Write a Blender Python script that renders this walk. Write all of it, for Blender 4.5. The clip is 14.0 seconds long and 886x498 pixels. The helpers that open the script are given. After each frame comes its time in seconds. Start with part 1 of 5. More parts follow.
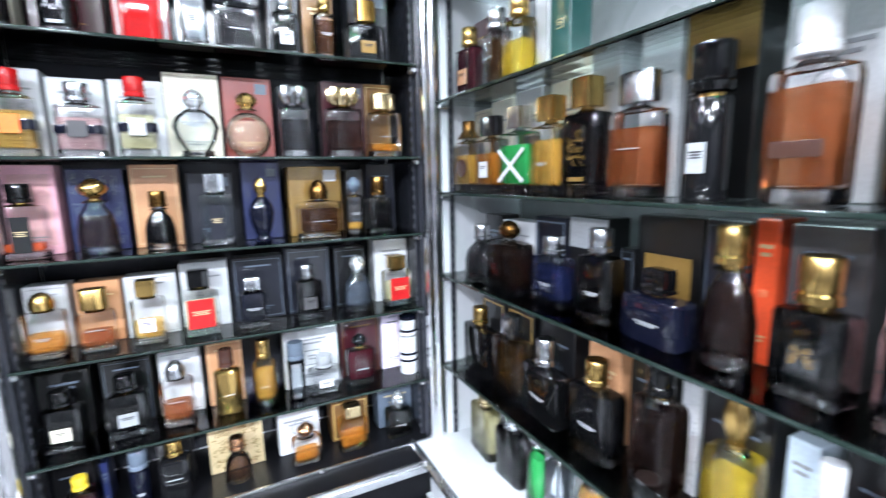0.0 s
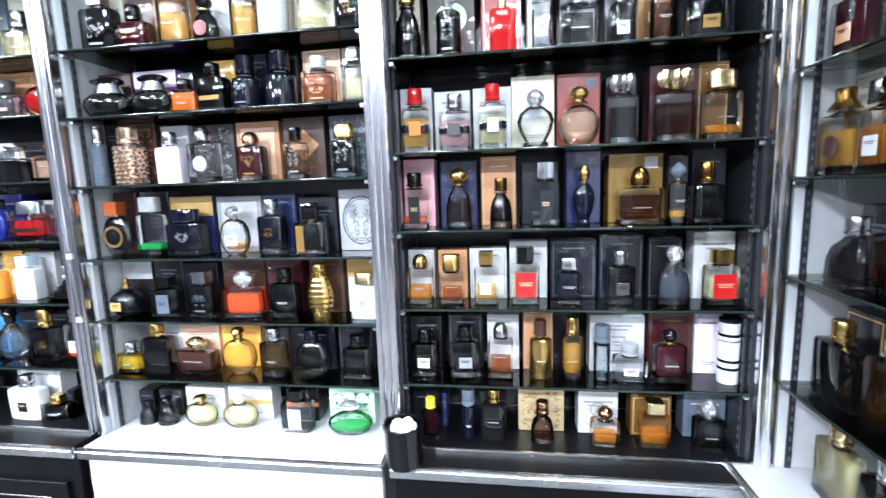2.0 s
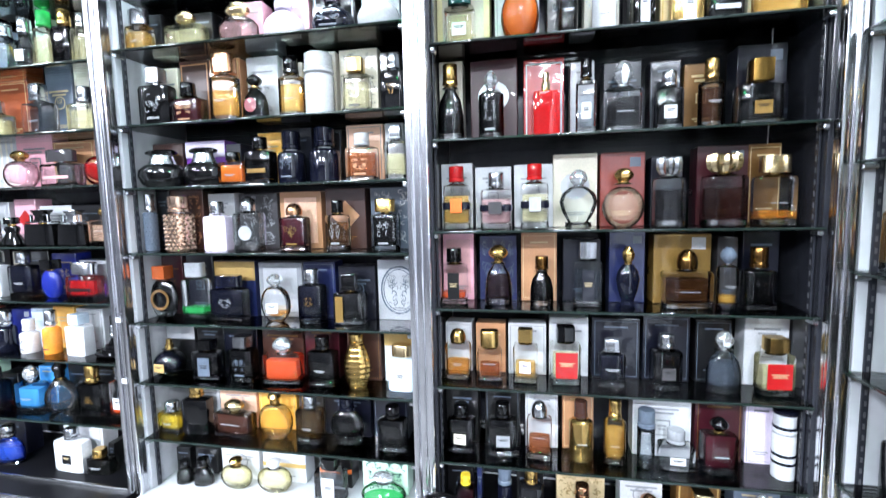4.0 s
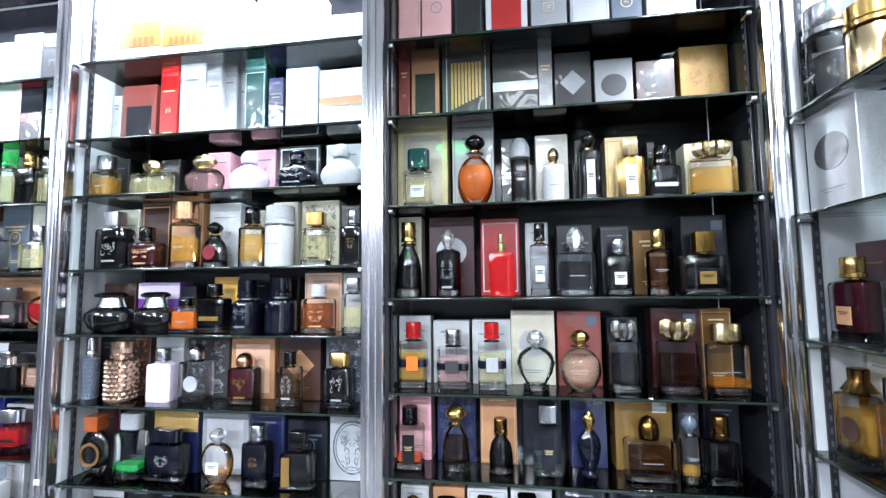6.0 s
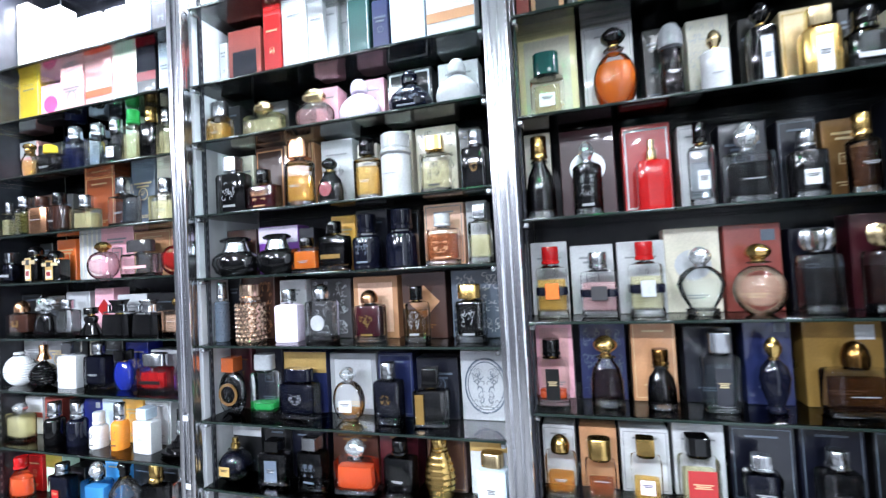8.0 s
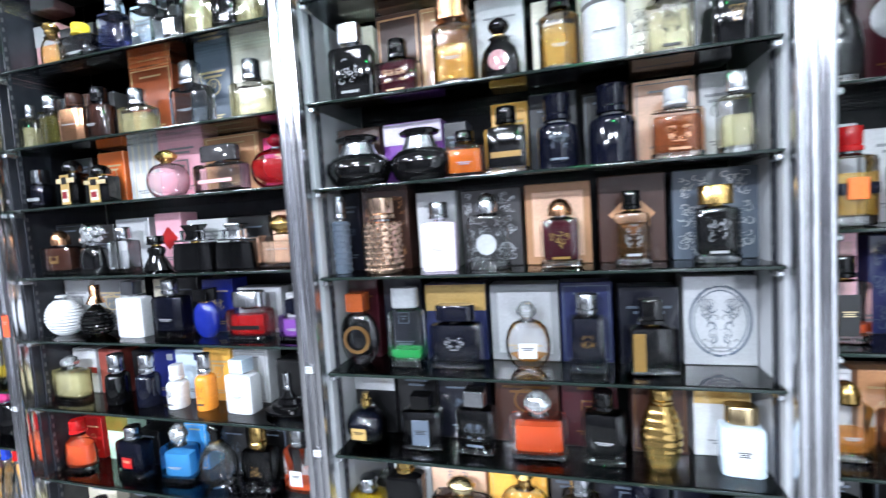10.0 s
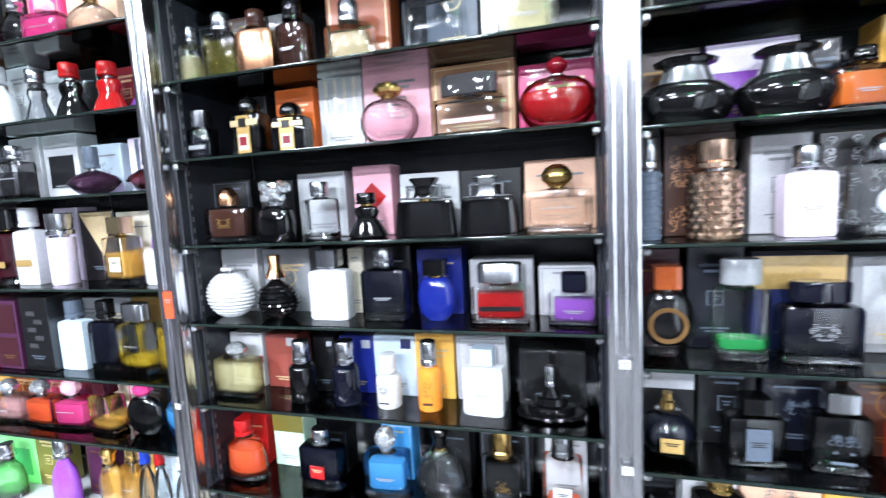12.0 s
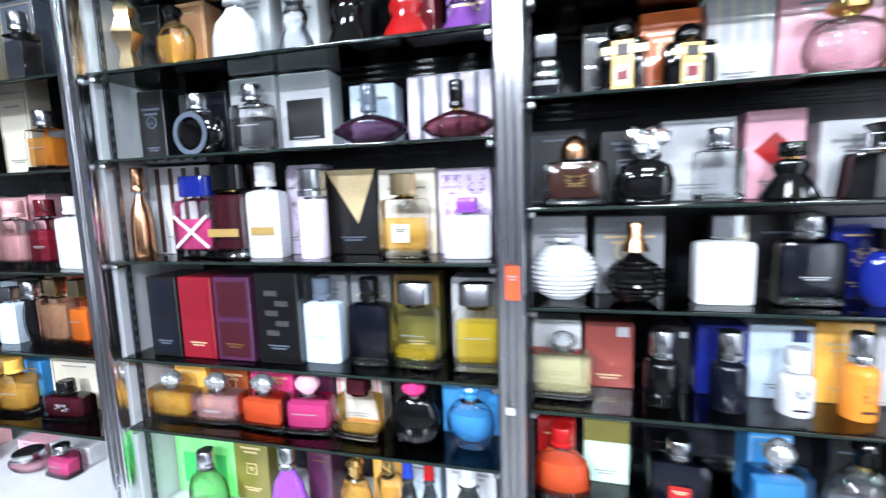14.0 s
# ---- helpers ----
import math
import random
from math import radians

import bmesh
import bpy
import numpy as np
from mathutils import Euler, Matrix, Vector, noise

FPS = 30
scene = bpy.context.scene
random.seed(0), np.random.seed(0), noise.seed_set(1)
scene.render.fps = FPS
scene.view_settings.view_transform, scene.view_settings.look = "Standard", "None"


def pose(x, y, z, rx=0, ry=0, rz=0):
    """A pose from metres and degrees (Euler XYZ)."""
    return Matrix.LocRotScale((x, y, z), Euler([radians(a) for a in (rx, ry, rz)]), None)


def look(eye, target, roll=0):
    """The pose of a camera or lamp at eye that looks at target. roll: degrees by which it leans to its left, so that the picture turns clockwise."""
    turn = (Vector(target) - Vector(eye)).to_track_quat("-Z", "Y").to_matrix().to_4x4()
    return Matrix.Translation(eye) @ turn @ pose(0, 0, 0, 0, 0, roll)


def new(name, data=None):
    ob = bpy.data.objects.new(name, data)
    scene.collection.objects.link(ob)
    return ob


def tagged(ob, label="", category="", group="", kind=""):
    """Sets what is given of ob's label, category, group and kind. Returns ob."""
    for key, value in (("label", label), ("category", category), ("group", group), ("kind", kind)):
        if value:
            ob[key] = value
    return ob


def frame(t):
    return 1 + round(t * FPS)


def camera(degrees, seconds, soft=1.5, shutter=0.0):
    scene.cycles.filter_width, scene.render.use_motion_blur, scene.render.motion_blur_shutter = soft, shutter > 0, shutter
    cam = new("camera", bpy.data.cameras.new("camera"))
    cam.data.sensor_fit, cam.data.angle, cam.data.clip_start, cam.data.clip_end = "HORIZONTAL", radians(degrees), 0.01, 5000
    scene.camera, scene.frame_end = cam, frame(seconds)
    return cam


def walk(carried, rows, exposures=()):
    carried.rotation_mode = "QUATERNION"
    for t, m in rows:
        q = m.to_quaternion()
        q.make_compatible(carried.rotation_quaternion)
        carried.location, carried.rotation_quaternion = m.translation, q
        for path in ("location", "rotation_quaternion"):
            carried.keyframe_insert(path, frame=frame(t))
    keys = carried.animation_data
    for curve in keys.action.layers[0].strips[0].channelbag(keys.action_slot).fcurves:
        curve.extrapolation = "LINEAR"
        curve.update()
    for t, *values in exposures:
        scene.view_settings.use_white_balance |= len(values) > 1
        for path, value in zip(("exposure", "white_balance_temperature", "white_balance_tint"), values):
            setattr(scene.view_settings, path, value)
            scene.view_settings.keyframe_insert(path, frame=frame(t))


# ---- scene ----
cam = camera(89.4, 14.0, soft=1.3, shutter=0.55)
PATH = [
    (0, (0.057, -0.071, 1.455), (0.931, 1.7, 1.135), -1.2),
    (0.5, (0.024, -0.041, 1.425), (0.592, 1.856, 1.146), -2.1),
    (1, (0.015, -0.065, 1.413), (0.177, 1.909, 1.141), -2.3),
    (1.5, (-0.001, -0.085, 1.416), (-0.108, 1.894, 1.146), -2.2),
    (2, (-0.027, -0.098, 1.426), (-0.31, 1.863, 1.152), -1.9),
    (2.2, (-0.043, -0.1, 1.428), (-0.343, 1.86, 1.16), -1.5),
    (4.3, (-0.058, -0.084, 1.575), (-0.449, 1.872, 1.427), -1.2),
    (4.5, (-0.057, -0.085, 1.597), (-0.436, 1.876, 1.49), -1.2),
    (5, (-0.041, -0.083, 1.663), (-0.374, 1.889, 1.692), -0.9),
    (5.5, (-0.026, -0.08, 1.699), (-0.333, 1.893, 1.808), -0.6),
    (6, (-0.011, -0.063, 1.697), (-0.31, 1.908, 1.859), -0.6),
    (6.5, (-0.005, -0.045, 1.662), (-0.305, 1.924, 1.843), -1.0),
    (7, (-0.036, -0.052, 1.639), (-0.457, 1.9, 1.753), -2.8),
    (7.5, (-0.092, -0.063, 1.626), (-0.663, 1.851, 1.72), -3.1),
    (7.7, (-0.114, -0.044, 1.617), (-0.705, 1.864, 1.704), -3.0),
    (9.8, (-0.514, 0.119, 1.543), (-1.064, 2.038, 1.414), -3.5),
    (10, (-0.562, 0.118, 1.54), (-1.11, 2.036, 1.402), -3.6),
    (10.5, (-0.724, 0.092, 1.542), (-1.271, 2.01, 1.396), -3.1),
    (11, (-0.836, 0.093, 1.525), (-1.376, 2.011, 1.353), -2.9),
    (11.5, (-0.959, 0.142, 1.526), (-1.494, 2.059, 1.327), -2.9),
    (12, (-1.062, 0.166, 1.52), (-1.591, 2.083, 1.31), -3.0),
    (12.5, (-1.205, 0.167, 1.501), (-1.759, 2.079, 1.312), -3.3),
    (13, (-1.356, 0.137, 1.506), (-1.89, 2.052, 1.291), -2.7),
    (13.5, (-1.484, 0.139, 1.488), (-1.995, 2.059, 1.257), -2.1),
    (14, (-1.658, 0.173, 1.49), (-2.144, 2.098, 1.248), -1.9),
]
walk(cam, [(t, look(eye, target, roll)) for t, eye, target, roll in PATH],
     exposures=[(0, 1.06), (1, 0.96), (2, 0.86), (4.3, 0.75), (6, 0.5), (7.5, 0.52), (10, 0.47), (12, 0.46), (14, 0.34)])

# ---------------------------------------------------------------- light
world = bpy.data.worlds.new("shop_air")
world.use_nodes = True
world.node_tree.nodes["Background"].inputs[0].default_value = (0.9, 0.95, 1.0, 1)
world.node_tree.nodes["Background"].inputs[1].default_value = 0.05
scene.world = world


def area_lamp(name, at, size_x, size_y, watts, colour=(0.825, 0.905, 1.045), turn=(0, 0, 0)):
    data = bpy.data.lights.new(name, "AREA")
    data.shape, data.size, data.size_y, data.energy, data.color = "RECTANGLE", size_x, size_y, watts, colour
    ob = new(name, data)
    ob.matrix_world = pose(*at, *turn)
    return ob


CEILING = 2.75
PANELS = [(px, py) for px in (0.1, -1.3, -2.7) for py in (-2.1, -0.75)]
for px, py in PANELS:
    panel_lamp = area_lamp("ceiling_panel_lamp", (px, py, CEILING - 0.03), 0.4, 0.4, (200 if px < -2 else 170 if px < 0 else 122) if py < -1.5 else 3 if px > 0 else 20 if px > -2 else 56)
    if py < -1.5:
        panel_lamp.data.spread = radians(158)
# light bars in the cabinet heads
area_lamp("cabinet_bar_lamp", (-0.63, 0.80, 2.46), 0.60, 0.05, 15.0)
area_lamp("cabinet_bar_lamp", (-1.36, 0.80, 2.46), 0.60, 0.05, 17.0)
area_lamp("cabinet_bar_lamp", (-2.07, 0.80, 2.46), 0.60, 0.05, 24.0)
area_lamp("cabinet_bar_lamp", (0.50, 0.42, 2.46), 0.05, 0.6, 16.0)
# green signal light under the ceiling of the aisle, seen mirrored in the cabinets
GREEN_AT = (-0.35, -1.0, CEILING - 0.09)
area_lamp("green_sign_lamp", (GREEN_AT[0], GREEN_AT[1], GREEN_AT[2] - 0.02), 0.2, 0.07, 2.6, (0.05, 1.0, 0.25))

# ---------------------------------------------------------------- materials
PALETTE = dict(
    white=(196, 197, 200), cream=(214, 206, 186), ivory=(222, 216, 200), grey=(140, 142, 146), silver=(190, 192, 196),
    dark=(17, 17, 19), black=(8, 8, 9), ink=(12, 14, 27), navy=(30, 38, 80), blue=(28, 60, 170), royal=(20, 34, 120),
    sky=(60, 150, 215), teal=(20, 70, 66), green=(40, 170, 80), lime=(120, 220, 120), mint=(190, 225, 200), olive=(110, 104, 40),
    yellow=(225, 190, 40), gold=(200, 164, 96), palegold=(220, 196, 150), champagne=(226, 190, 164), bronze=(120, 86, 44), brown=(66, 40, 32), brick=(138, 62, 54), tan=(188, 136, 96),
    rust=(150, 70, 30), amber=(226, 136, 40), honey=(244, 184, 76), orange=(238, 112, 30), coral=(236, 84, 40), peach=(236, 190, 160),
    rose=(226, 170, 170), pink=(238, 176, 190), hot=(226, 60, 130), lilac=(226, 212, 232), violet=(136, 70, 176), plum=(70, 30, 60),
    red=(168, 15, 17), crimson=(126, 14, 32), maroon=(86, 20, 30), burgundy=(60, 16, 26), copper=(204, 150, 112), water=(215, 225, 225),
    ice=(190, 206, 220), straw=(236, 226, 168), smoke=(62, 60, 62), slate=(86, 96, 110), deepgold=(140, 108, 52))


def rgb(name, pale=0.04):
    lin = [((c / 255 + 0.055) / 1.055) ** 2.4 if c > 10 else c / 255 / 12.92 for c in PALETTE[name]]
    grey = 0.25 * lin[0] + 0.65 * lin[1] + 0.1 * lin[2]
    return tuple((1 - pale) * v + pale * grey for v in lin) + (1,)


MATS = {}


def nodes_of(name):
    m = bpy.data.materials.new(name)
    m.use_nodes = True
    return m, m.node_tree.nodes, m.node_tree.links, m.node_tree.nodes["Principled BSDF"]


def grained(name, colour, rough, metal=0.0, vary=0.25, scale=60.0, bump=0.05, coat=0.0, stain=4.0, transmit=0.0, emit=0.0, stretch=1.0):
    """A surface with fine grain, a broad unevenness and slight relief."""
    if name in MATS:
        return MATS[name]
    m, n, l, b = nodes_of(name)
    where = n.new("ShaderNodeTexCoord")
    fine, broad = n.new("ShaderNodeTexNoise"), n.new("ShaderNodeTexNoise")
    fine.inputs["Scale"].default_value, broad.inputs["Scale"].default_value = scale, stain
    fine.inputs["Detail"].default_value, broad.inputs["Detail"].default_value = 4, 3
    run = n.new("ShaderNodeMapping")
    run.inputs["Scale"].default_value = (1, 1, stretch)
    l.new(where.outputs["Object"], run.inputs["Vector"])
    for tex in (fine, broad):
        l.new(run.outputs[0], tex.inputs["Vector"])
    both = n.new("ShaderNodeMath")
    both.operation = "ADD"
    l.new(fine.outputs["Fac"], both.inputs[0])
    l.new(broad.outputs["Fac"], both.inputs[1])
    spread = n.new("ShaderNodeMapRange")
    spread.inputs[1].default_value, spread.inputs[2].default_value = 0.6, 1.4
    spread.inputs[3].default_value, spread.inputs[4].default_value = 1 - vary, 1 + vary
    l.new(both.outputs[0], spread.inputs[0])
    tint = n.new("ShaderNodeVectorMath")
    tint.operation = "SCALE"
    tint.inputs[0].default_value = colour[:3]
    l.new(spread.outputs[0], tint.inputs["Scale"])
    l.new(tint.outputs[0], b.inputs["Base Color"])
    gloss = n.new("ShaderNodeMapRange")
    gloss.inputs[3].default_value, gloss.inputs[4].default_value = rough * 0.7, min(1, rough * 1.4)
    l.new(broad.outputs["Fac"], gloss.inputs[0])
    l.new(gloss.outputs[0], b.inputs["Roughness"])
    relief = n.new("ShaderNodeBump")
    relief.inputs["Strength"].default_value, relief.inputs["Distance"].default_value = bump, 0.002
    l.new(fine.outputs["Fac"], relief.inputs["Height"])
    l.new(relief.outputs[0], b.inputs["Normal"])
    b.inputs["Metallic"].default_value, b.inputs["Coat Weight"].default_value = metal, coat
    b.inputs["Coat Roughness"].default_value = 0.06
    b.inputs["Transmission Weight"].default_value = transmit
    if emit:
        b.inputs["Emission Color"].default_value, b.inputs["Emission Strength"].default_value = (0.93, 0.97, 1, 1), emit
    MATS[name] = m
    return m


def thin_glass(name, tint=(0.96, 0.98, 0.97, 1), ior=1.5, rough=0.02, ripple=0.0):
    """Clear glass: lets light straight through, with a sheen that grows towards grazing."""
    if name in MATS:
        return MATS[name]
    m, n, l, b = nodes_of(name)
    n.remove(b)
    clear, sheen, mix, fres = n.new("ShaderNodeBsdfTransparent"), n.new("ShaderNodeBsdfGlossy"), n.new("ShaderNodeMixShader"), n.new("ShaderNodeFresnel")
    clear.inputs[0].default_value, sheen.inputs["Roughness"].default_value, fres.inputs[0].default_value = tint, rough, ior
    if ripple:
        swirl, wave = n.new("ShaderNodeTexNoise"), n.new("ShaderNodeBump")
        swirl.inputs["Scale"].default_value, swirl.inputs["Detail"].default_value = 90, 2
        wave.inputs["Strength"].default_value, wave.inputs["Distance"].default_value = ripple, 0.004
        l.new(swirl.outputs["Fac"], wave.inputs["Height"])
        l.new(wave.outputs[0], sheen.inputs["Normal"])
        l.new(wave.outputs[0], fres.inputs["Normal"])
    l.new(fres.outputs[0], mix.inputs[0])
    l.new(clear.outputs[0], mix.inputs[1])
    l.new(sheen.outputs[0], mix.inputs[2])
    l.new(mix.outputs[0], n["Material Output"].inputs[0])
    MATS[name] = m
    return m


METALS = {"champagne", "gold", "palegold", "silver", "copper", "bronze", "deepgold"}


def card(c):
    """Printed card under a slack clear film, whose waves catch the lamps here and there."""
    name = "printed_card_" + c
    if name in MATS:
        return MATS[name]
    m = grained(name, rgb(c), 0.3, 0.4 if c in METALS else 0.0, 0.16, 260, 0.03, 0.8, 16)
    n, l = m.node_tree.nodes, m.node_tree.links
    where, slack, wave = n.new("ShaderNodeNewGeometry"), n.new("ShaderNodeTexNoise"), n.new("ShaderNodeBump")
    slack.inputs["Scale"].default_value, slack.inputs["Detail"].default_value, slack.inputs["Distortion"].default_value = 24, 1.5, 0.8
    wave.inputs["Strength"].default_value, wave.inputs["Distance"].default_value = 0.17, 0.012
    l.new(where.outputs["Position"], slack.inputs["Vector"])
    l.new(slack.outputs["Fac"], wave.inputs["Height"])
    l.new(wave.outputs[0], n["Principled BSDF"].inputs["Coat Normal"])
    return m


def lacquer(c):
    """Opaque bottle colour, caps and metal parts."""
    if c in METALS:
        return grained("polished_metal_" + c, rgb(c), 0.22, 1.0, 0.1, 80, 0.02)
    return grained("lacquer_" + c, rgb(c), 0.06, 0.0, 0.15, 220, 0.015, 0.0, 12)


def liquid(c):
    """Tinted clear scent: it bends and filters what is behind it, with a little body of its own."""
    name = "perfume_" + c
    if name in MATS:
        return MATS[name]
    m, n, l, b = nodes_of(name)
    col = rgb(c, 0.0)
    b.inputs["Base Color"].default_value, b.inputs["Roughness"].default_value = tuple(v ** 0.8 for v in col[:3]) + (1,), 0.05
    deep = 0.14 if min(col[:3]) > 0.12 else 0.19
    tint = tuple(min(0.985, v ** deep) for v in col[:3]) + (1,)
    clear, bend, through_it, mix = n.new("ShaderNodeBsdfTransparent"), n.new("ShaderNodeBsdfRefraction"), n.new("ShaderNodeMixShader"), n.new("ShaderNodeMixShader")
    clear.inputs[0].default_value, bend.inputs["Color"].default_value = tint, tint
    bend.inputs["Roughness"].default_value, bend.inputs["IOR"].default_value = 0.0, 1.22
    swirl, wave = n.new("ShaderNodeTexNoise"), n.new("ShaderNodeBump")
    swirl.inputs["Scale"].default_value, swirl.inputs["Detail"].default_value = 60, 1
    wave.inputs["Strength"].default_value, wave.inputs["Distance"].default_value = 0.08, 0.006
    l.new(swirl.outputs["Fac"], wave.inputs["Height"])
    l.new(wave.outputs[0], bend.inputs["Normal"])
    through_it.inputs[0].default_value = 0.03
    l.new(clear.outputs[0], through_it.inputs[1])
    l.new(bend.outputs[0], through_it.inputs[2])
    mix.inputs[0].default_value = 0.985 if c in ("water", "silver", "ice") else 0.7 if c in ("straw", "peach", "rose", "pink", "yellow") else 0.74 if c in ("honey", "amber") else 0.94 if c in ("smoke", "brown", "bronze") else 0.66 if c == "rust" else 0.45 if c in ("green", "hot", "coral", "orange", "blue", "sky", "violet", "red", "yellow") else 0.74
    l.new(b.outputs[0], mix.inputs[1])
    l.new(through_it.outputs[0], mix.inputs[2])
    l.new(mix.outputs[0], n["Material Output"].inputs[0])
    MATS[name] = m
    return m


def bottle_glass(name, bent, ior, tint):
    """Thick bottle glass: part of what is behind it is bent, the rest shows straight through, under a hard sheen."""
    m, n, l, b = nodes_of(name)
    n.remove(b)
    clear, bend, body = n.new("ShaderNodeBsdfTransparent"), n.new("ShaderNodeBsdfGlass"), n.new("ShaderNodeMixShader")
    sheen, fres, mix = n.new("ShaderNodeBsdfGlossy"), n.new("ShaderNodeFresnel"), n.new("ShaderNodeMixShader")
    clear.inputs[0].default_value = tint
    bend.inputs["Color"].default_value, bend.inputs["Roughness"].default_value, bend.inputs["IOR"].default_value = (0.99, 0.995, 0.995, 1), 0.0, 1.5
    body.inputs[0].default_value = bent
    sheen.inputs["Roughness"].default_value, fres.inputs[0].default_value = 0.05, ior
    l.new(clear.outputs[0], body.inputs[1])
    l.new(bend.outputs[0], body.inputs[2])
    l.new(fres.outputs[0], mix.inputs[0])
    l.new(body.outputs[0], mix.inputs[1])
    l.new(sheen.outputs[0], mix.inputs[2])
    l.new(mix.outputs[0], n["Material Output"].inputs[0])
    return m


CLEAR = bottle_glass("bottle_glass", 0.03, 1.45, (0.99, 0.995, 0.995, 1))
CRYSTAL = bottle_glass("cut_glass", 0.6, 2.6, (0.98, 0.985, 0.985, 1))
CUT = grained("cut_crystal", (0.78, 0.8, 0.82, 1), 0.07, 0.8, 0.3, 150, 0.1, stain=90)
SHELF_GLASS = thin_glass("shelf_glass", (0.91, 0.94, 0.93, 1), 1.52, 0.03)
EDGE = grained("glass_edge_green", (0.012, 0.02, 0.017, 1), 0.06, 0, 0.3, 40)
CHROME = grained("polished_aluminium", (0.62, 0.63, 0.65, 1), 0.24, 1.0, 0.2, 120, 0.12, stain=9)
# Vertical streaks in the metal's colour stand in for reflections of the room.
POST = grained("reflection_streaked_aluminium", (0.8, 0.8, 0.83, 1), 0.16, 1.0, 0.42, 26, 0.8, stain=11, stretch=0.18)
BLACK_PANEL = grained("black_laminate", (0.021, 0.022, 0.028, 1), 0.2, 0, 0.3, 30, 0.03)
GREY_PANEL = grained("grey_laminate", (0.22, 0.225, 0.23, 1), 0.25, 0, 0.15, 30, 0.03)
BASE_BLACK = grained("black_base_laminate", (0.004, 0.004, 0.005, 1), 0.35, 0, 0.3, 30, 0.03)
BASE_BLACK.node_tree.nodes["Principled BSDF"].inputs["Specular IOR Level"].default_value = 0.12
WHITE_PANEL = grained("white_laminate", (0.46, 0.47, 0.49, 1), 0.3, 0, 0.08, 40, 0.03)
PLASTER = grained("painted_plaster", (0.6, 0.61, 0.62, 1), 0.7, 0, 0.12, 50, 0.15)
# Unseen walls and floor are near-black to keep reflections in the bottles dark.
DARK_WALL = grained("unseen_dark_wall", (0.03, 0.03, 0.034, 1), 0.5, 0, 0.3, 12, 0.1)
TILE = grained("unseen_dark_floor", (0.025, 0.025, 0.025, 1), 0.6, 0, 0.15, 30, 0.02)


# ---------------------------------------------------------------- mesh helpers
def mesh_of(bm, name, material, smooth=35):
    me = bpy.data.meshes.new(name)
    bm.normal_update()
    for f in bm.faces:
        f.smooth = True
    for e in bm.edges:
        if len(e.link_faces) == 2 and e.calc_face_angle(0) > radians(smooth):
            e.smooth = False
    bm.to_mesh(me)
    bm.free()
    me.materials.append(material)
    return me


def part(name, bm, material, parent=None, label=""):
    ob = new(name, mesh_of(bm, name, material))
    if parent:
        ob.parent = parent
    return tagged(ob, label) if label else ob


def add_block(bm, cx, cy, cz, sx, sy, sz, bevel=0.0, segs=1):
    """A block about its centre, with bevelled edges."""
    r = bmesh.ops.create_cube(bm, size=1.0, matrix=Matrix.Translation((cx, cy, cz)) @ Matrix.Diagonal((sx, sy, sz, 1)))
    if bevel > 0:
        es = list({e for v in r["verts"] for e in v.link_edges})
        bmesh.ops.bevel(bm, geom=es, offset=min(bevel, 0.45 * min(sx, sy, sz)), segments=segs, affect="EDGES", profile=0.6)
    return bm


def block(cx, cy, cz, sx, sy, sz, bevel=0.0, segs=1):
    return add_block(bmesh.new(), cx, cy, cz, sx, sy, sz, bevel, segs)


def lathe(profile, squash=1.0, segs=20, power=2.0, twist=0.0):
    """A turned shape from (radius, height) pairs; power above 2 squares its plan, squash flattens it in depth."""
    bm = bmesh.new()
    rings = []
    for r, z in profile:
        ring = []
        for k in range(segs):
            a = 2 * math.pi * (k + 0.5) / segs
            c, s = math.cos(a), math.sin(a)
            g = (abs(c) ** power + abs(s) ** power) ** (-1 / power)
            ring.append(bm.verts.new((r * c * g, r * s * g * squash, z)))
        rings.append(ring)
    for a, b in zip(rings, rings[1:]):
        for k in range(segs):
            bm.faces.new((a[k], a[(k + 1) % segs], b[(k + 1) % segs], b[k]))
    bm.faces.new(rings[0][::-1])
    bm.faces.new(rings[-1])
    return bm


def annulus(r1, r0, thick, segs=28):
    """A flat ring."""
    bm = bmesh.new()
    rings = [[bm.verts.new((r * math.cos(2 * math.pi * k / segs), r * math.sin(2 * math.pi * k / segs), z)) for k in range(segs)]
             for r, z in ((r1, 0), (r1, thick), (r0, thick), (r0, 0))]
    for q in range(4):
        a, b = rings[q], rings[(q + 1) % 4]
        for k in range(segs):
            bm.faces.new((a[k], a[(k + 1) % segs], b[(k + 1) % segs], b[k]))
    return bm


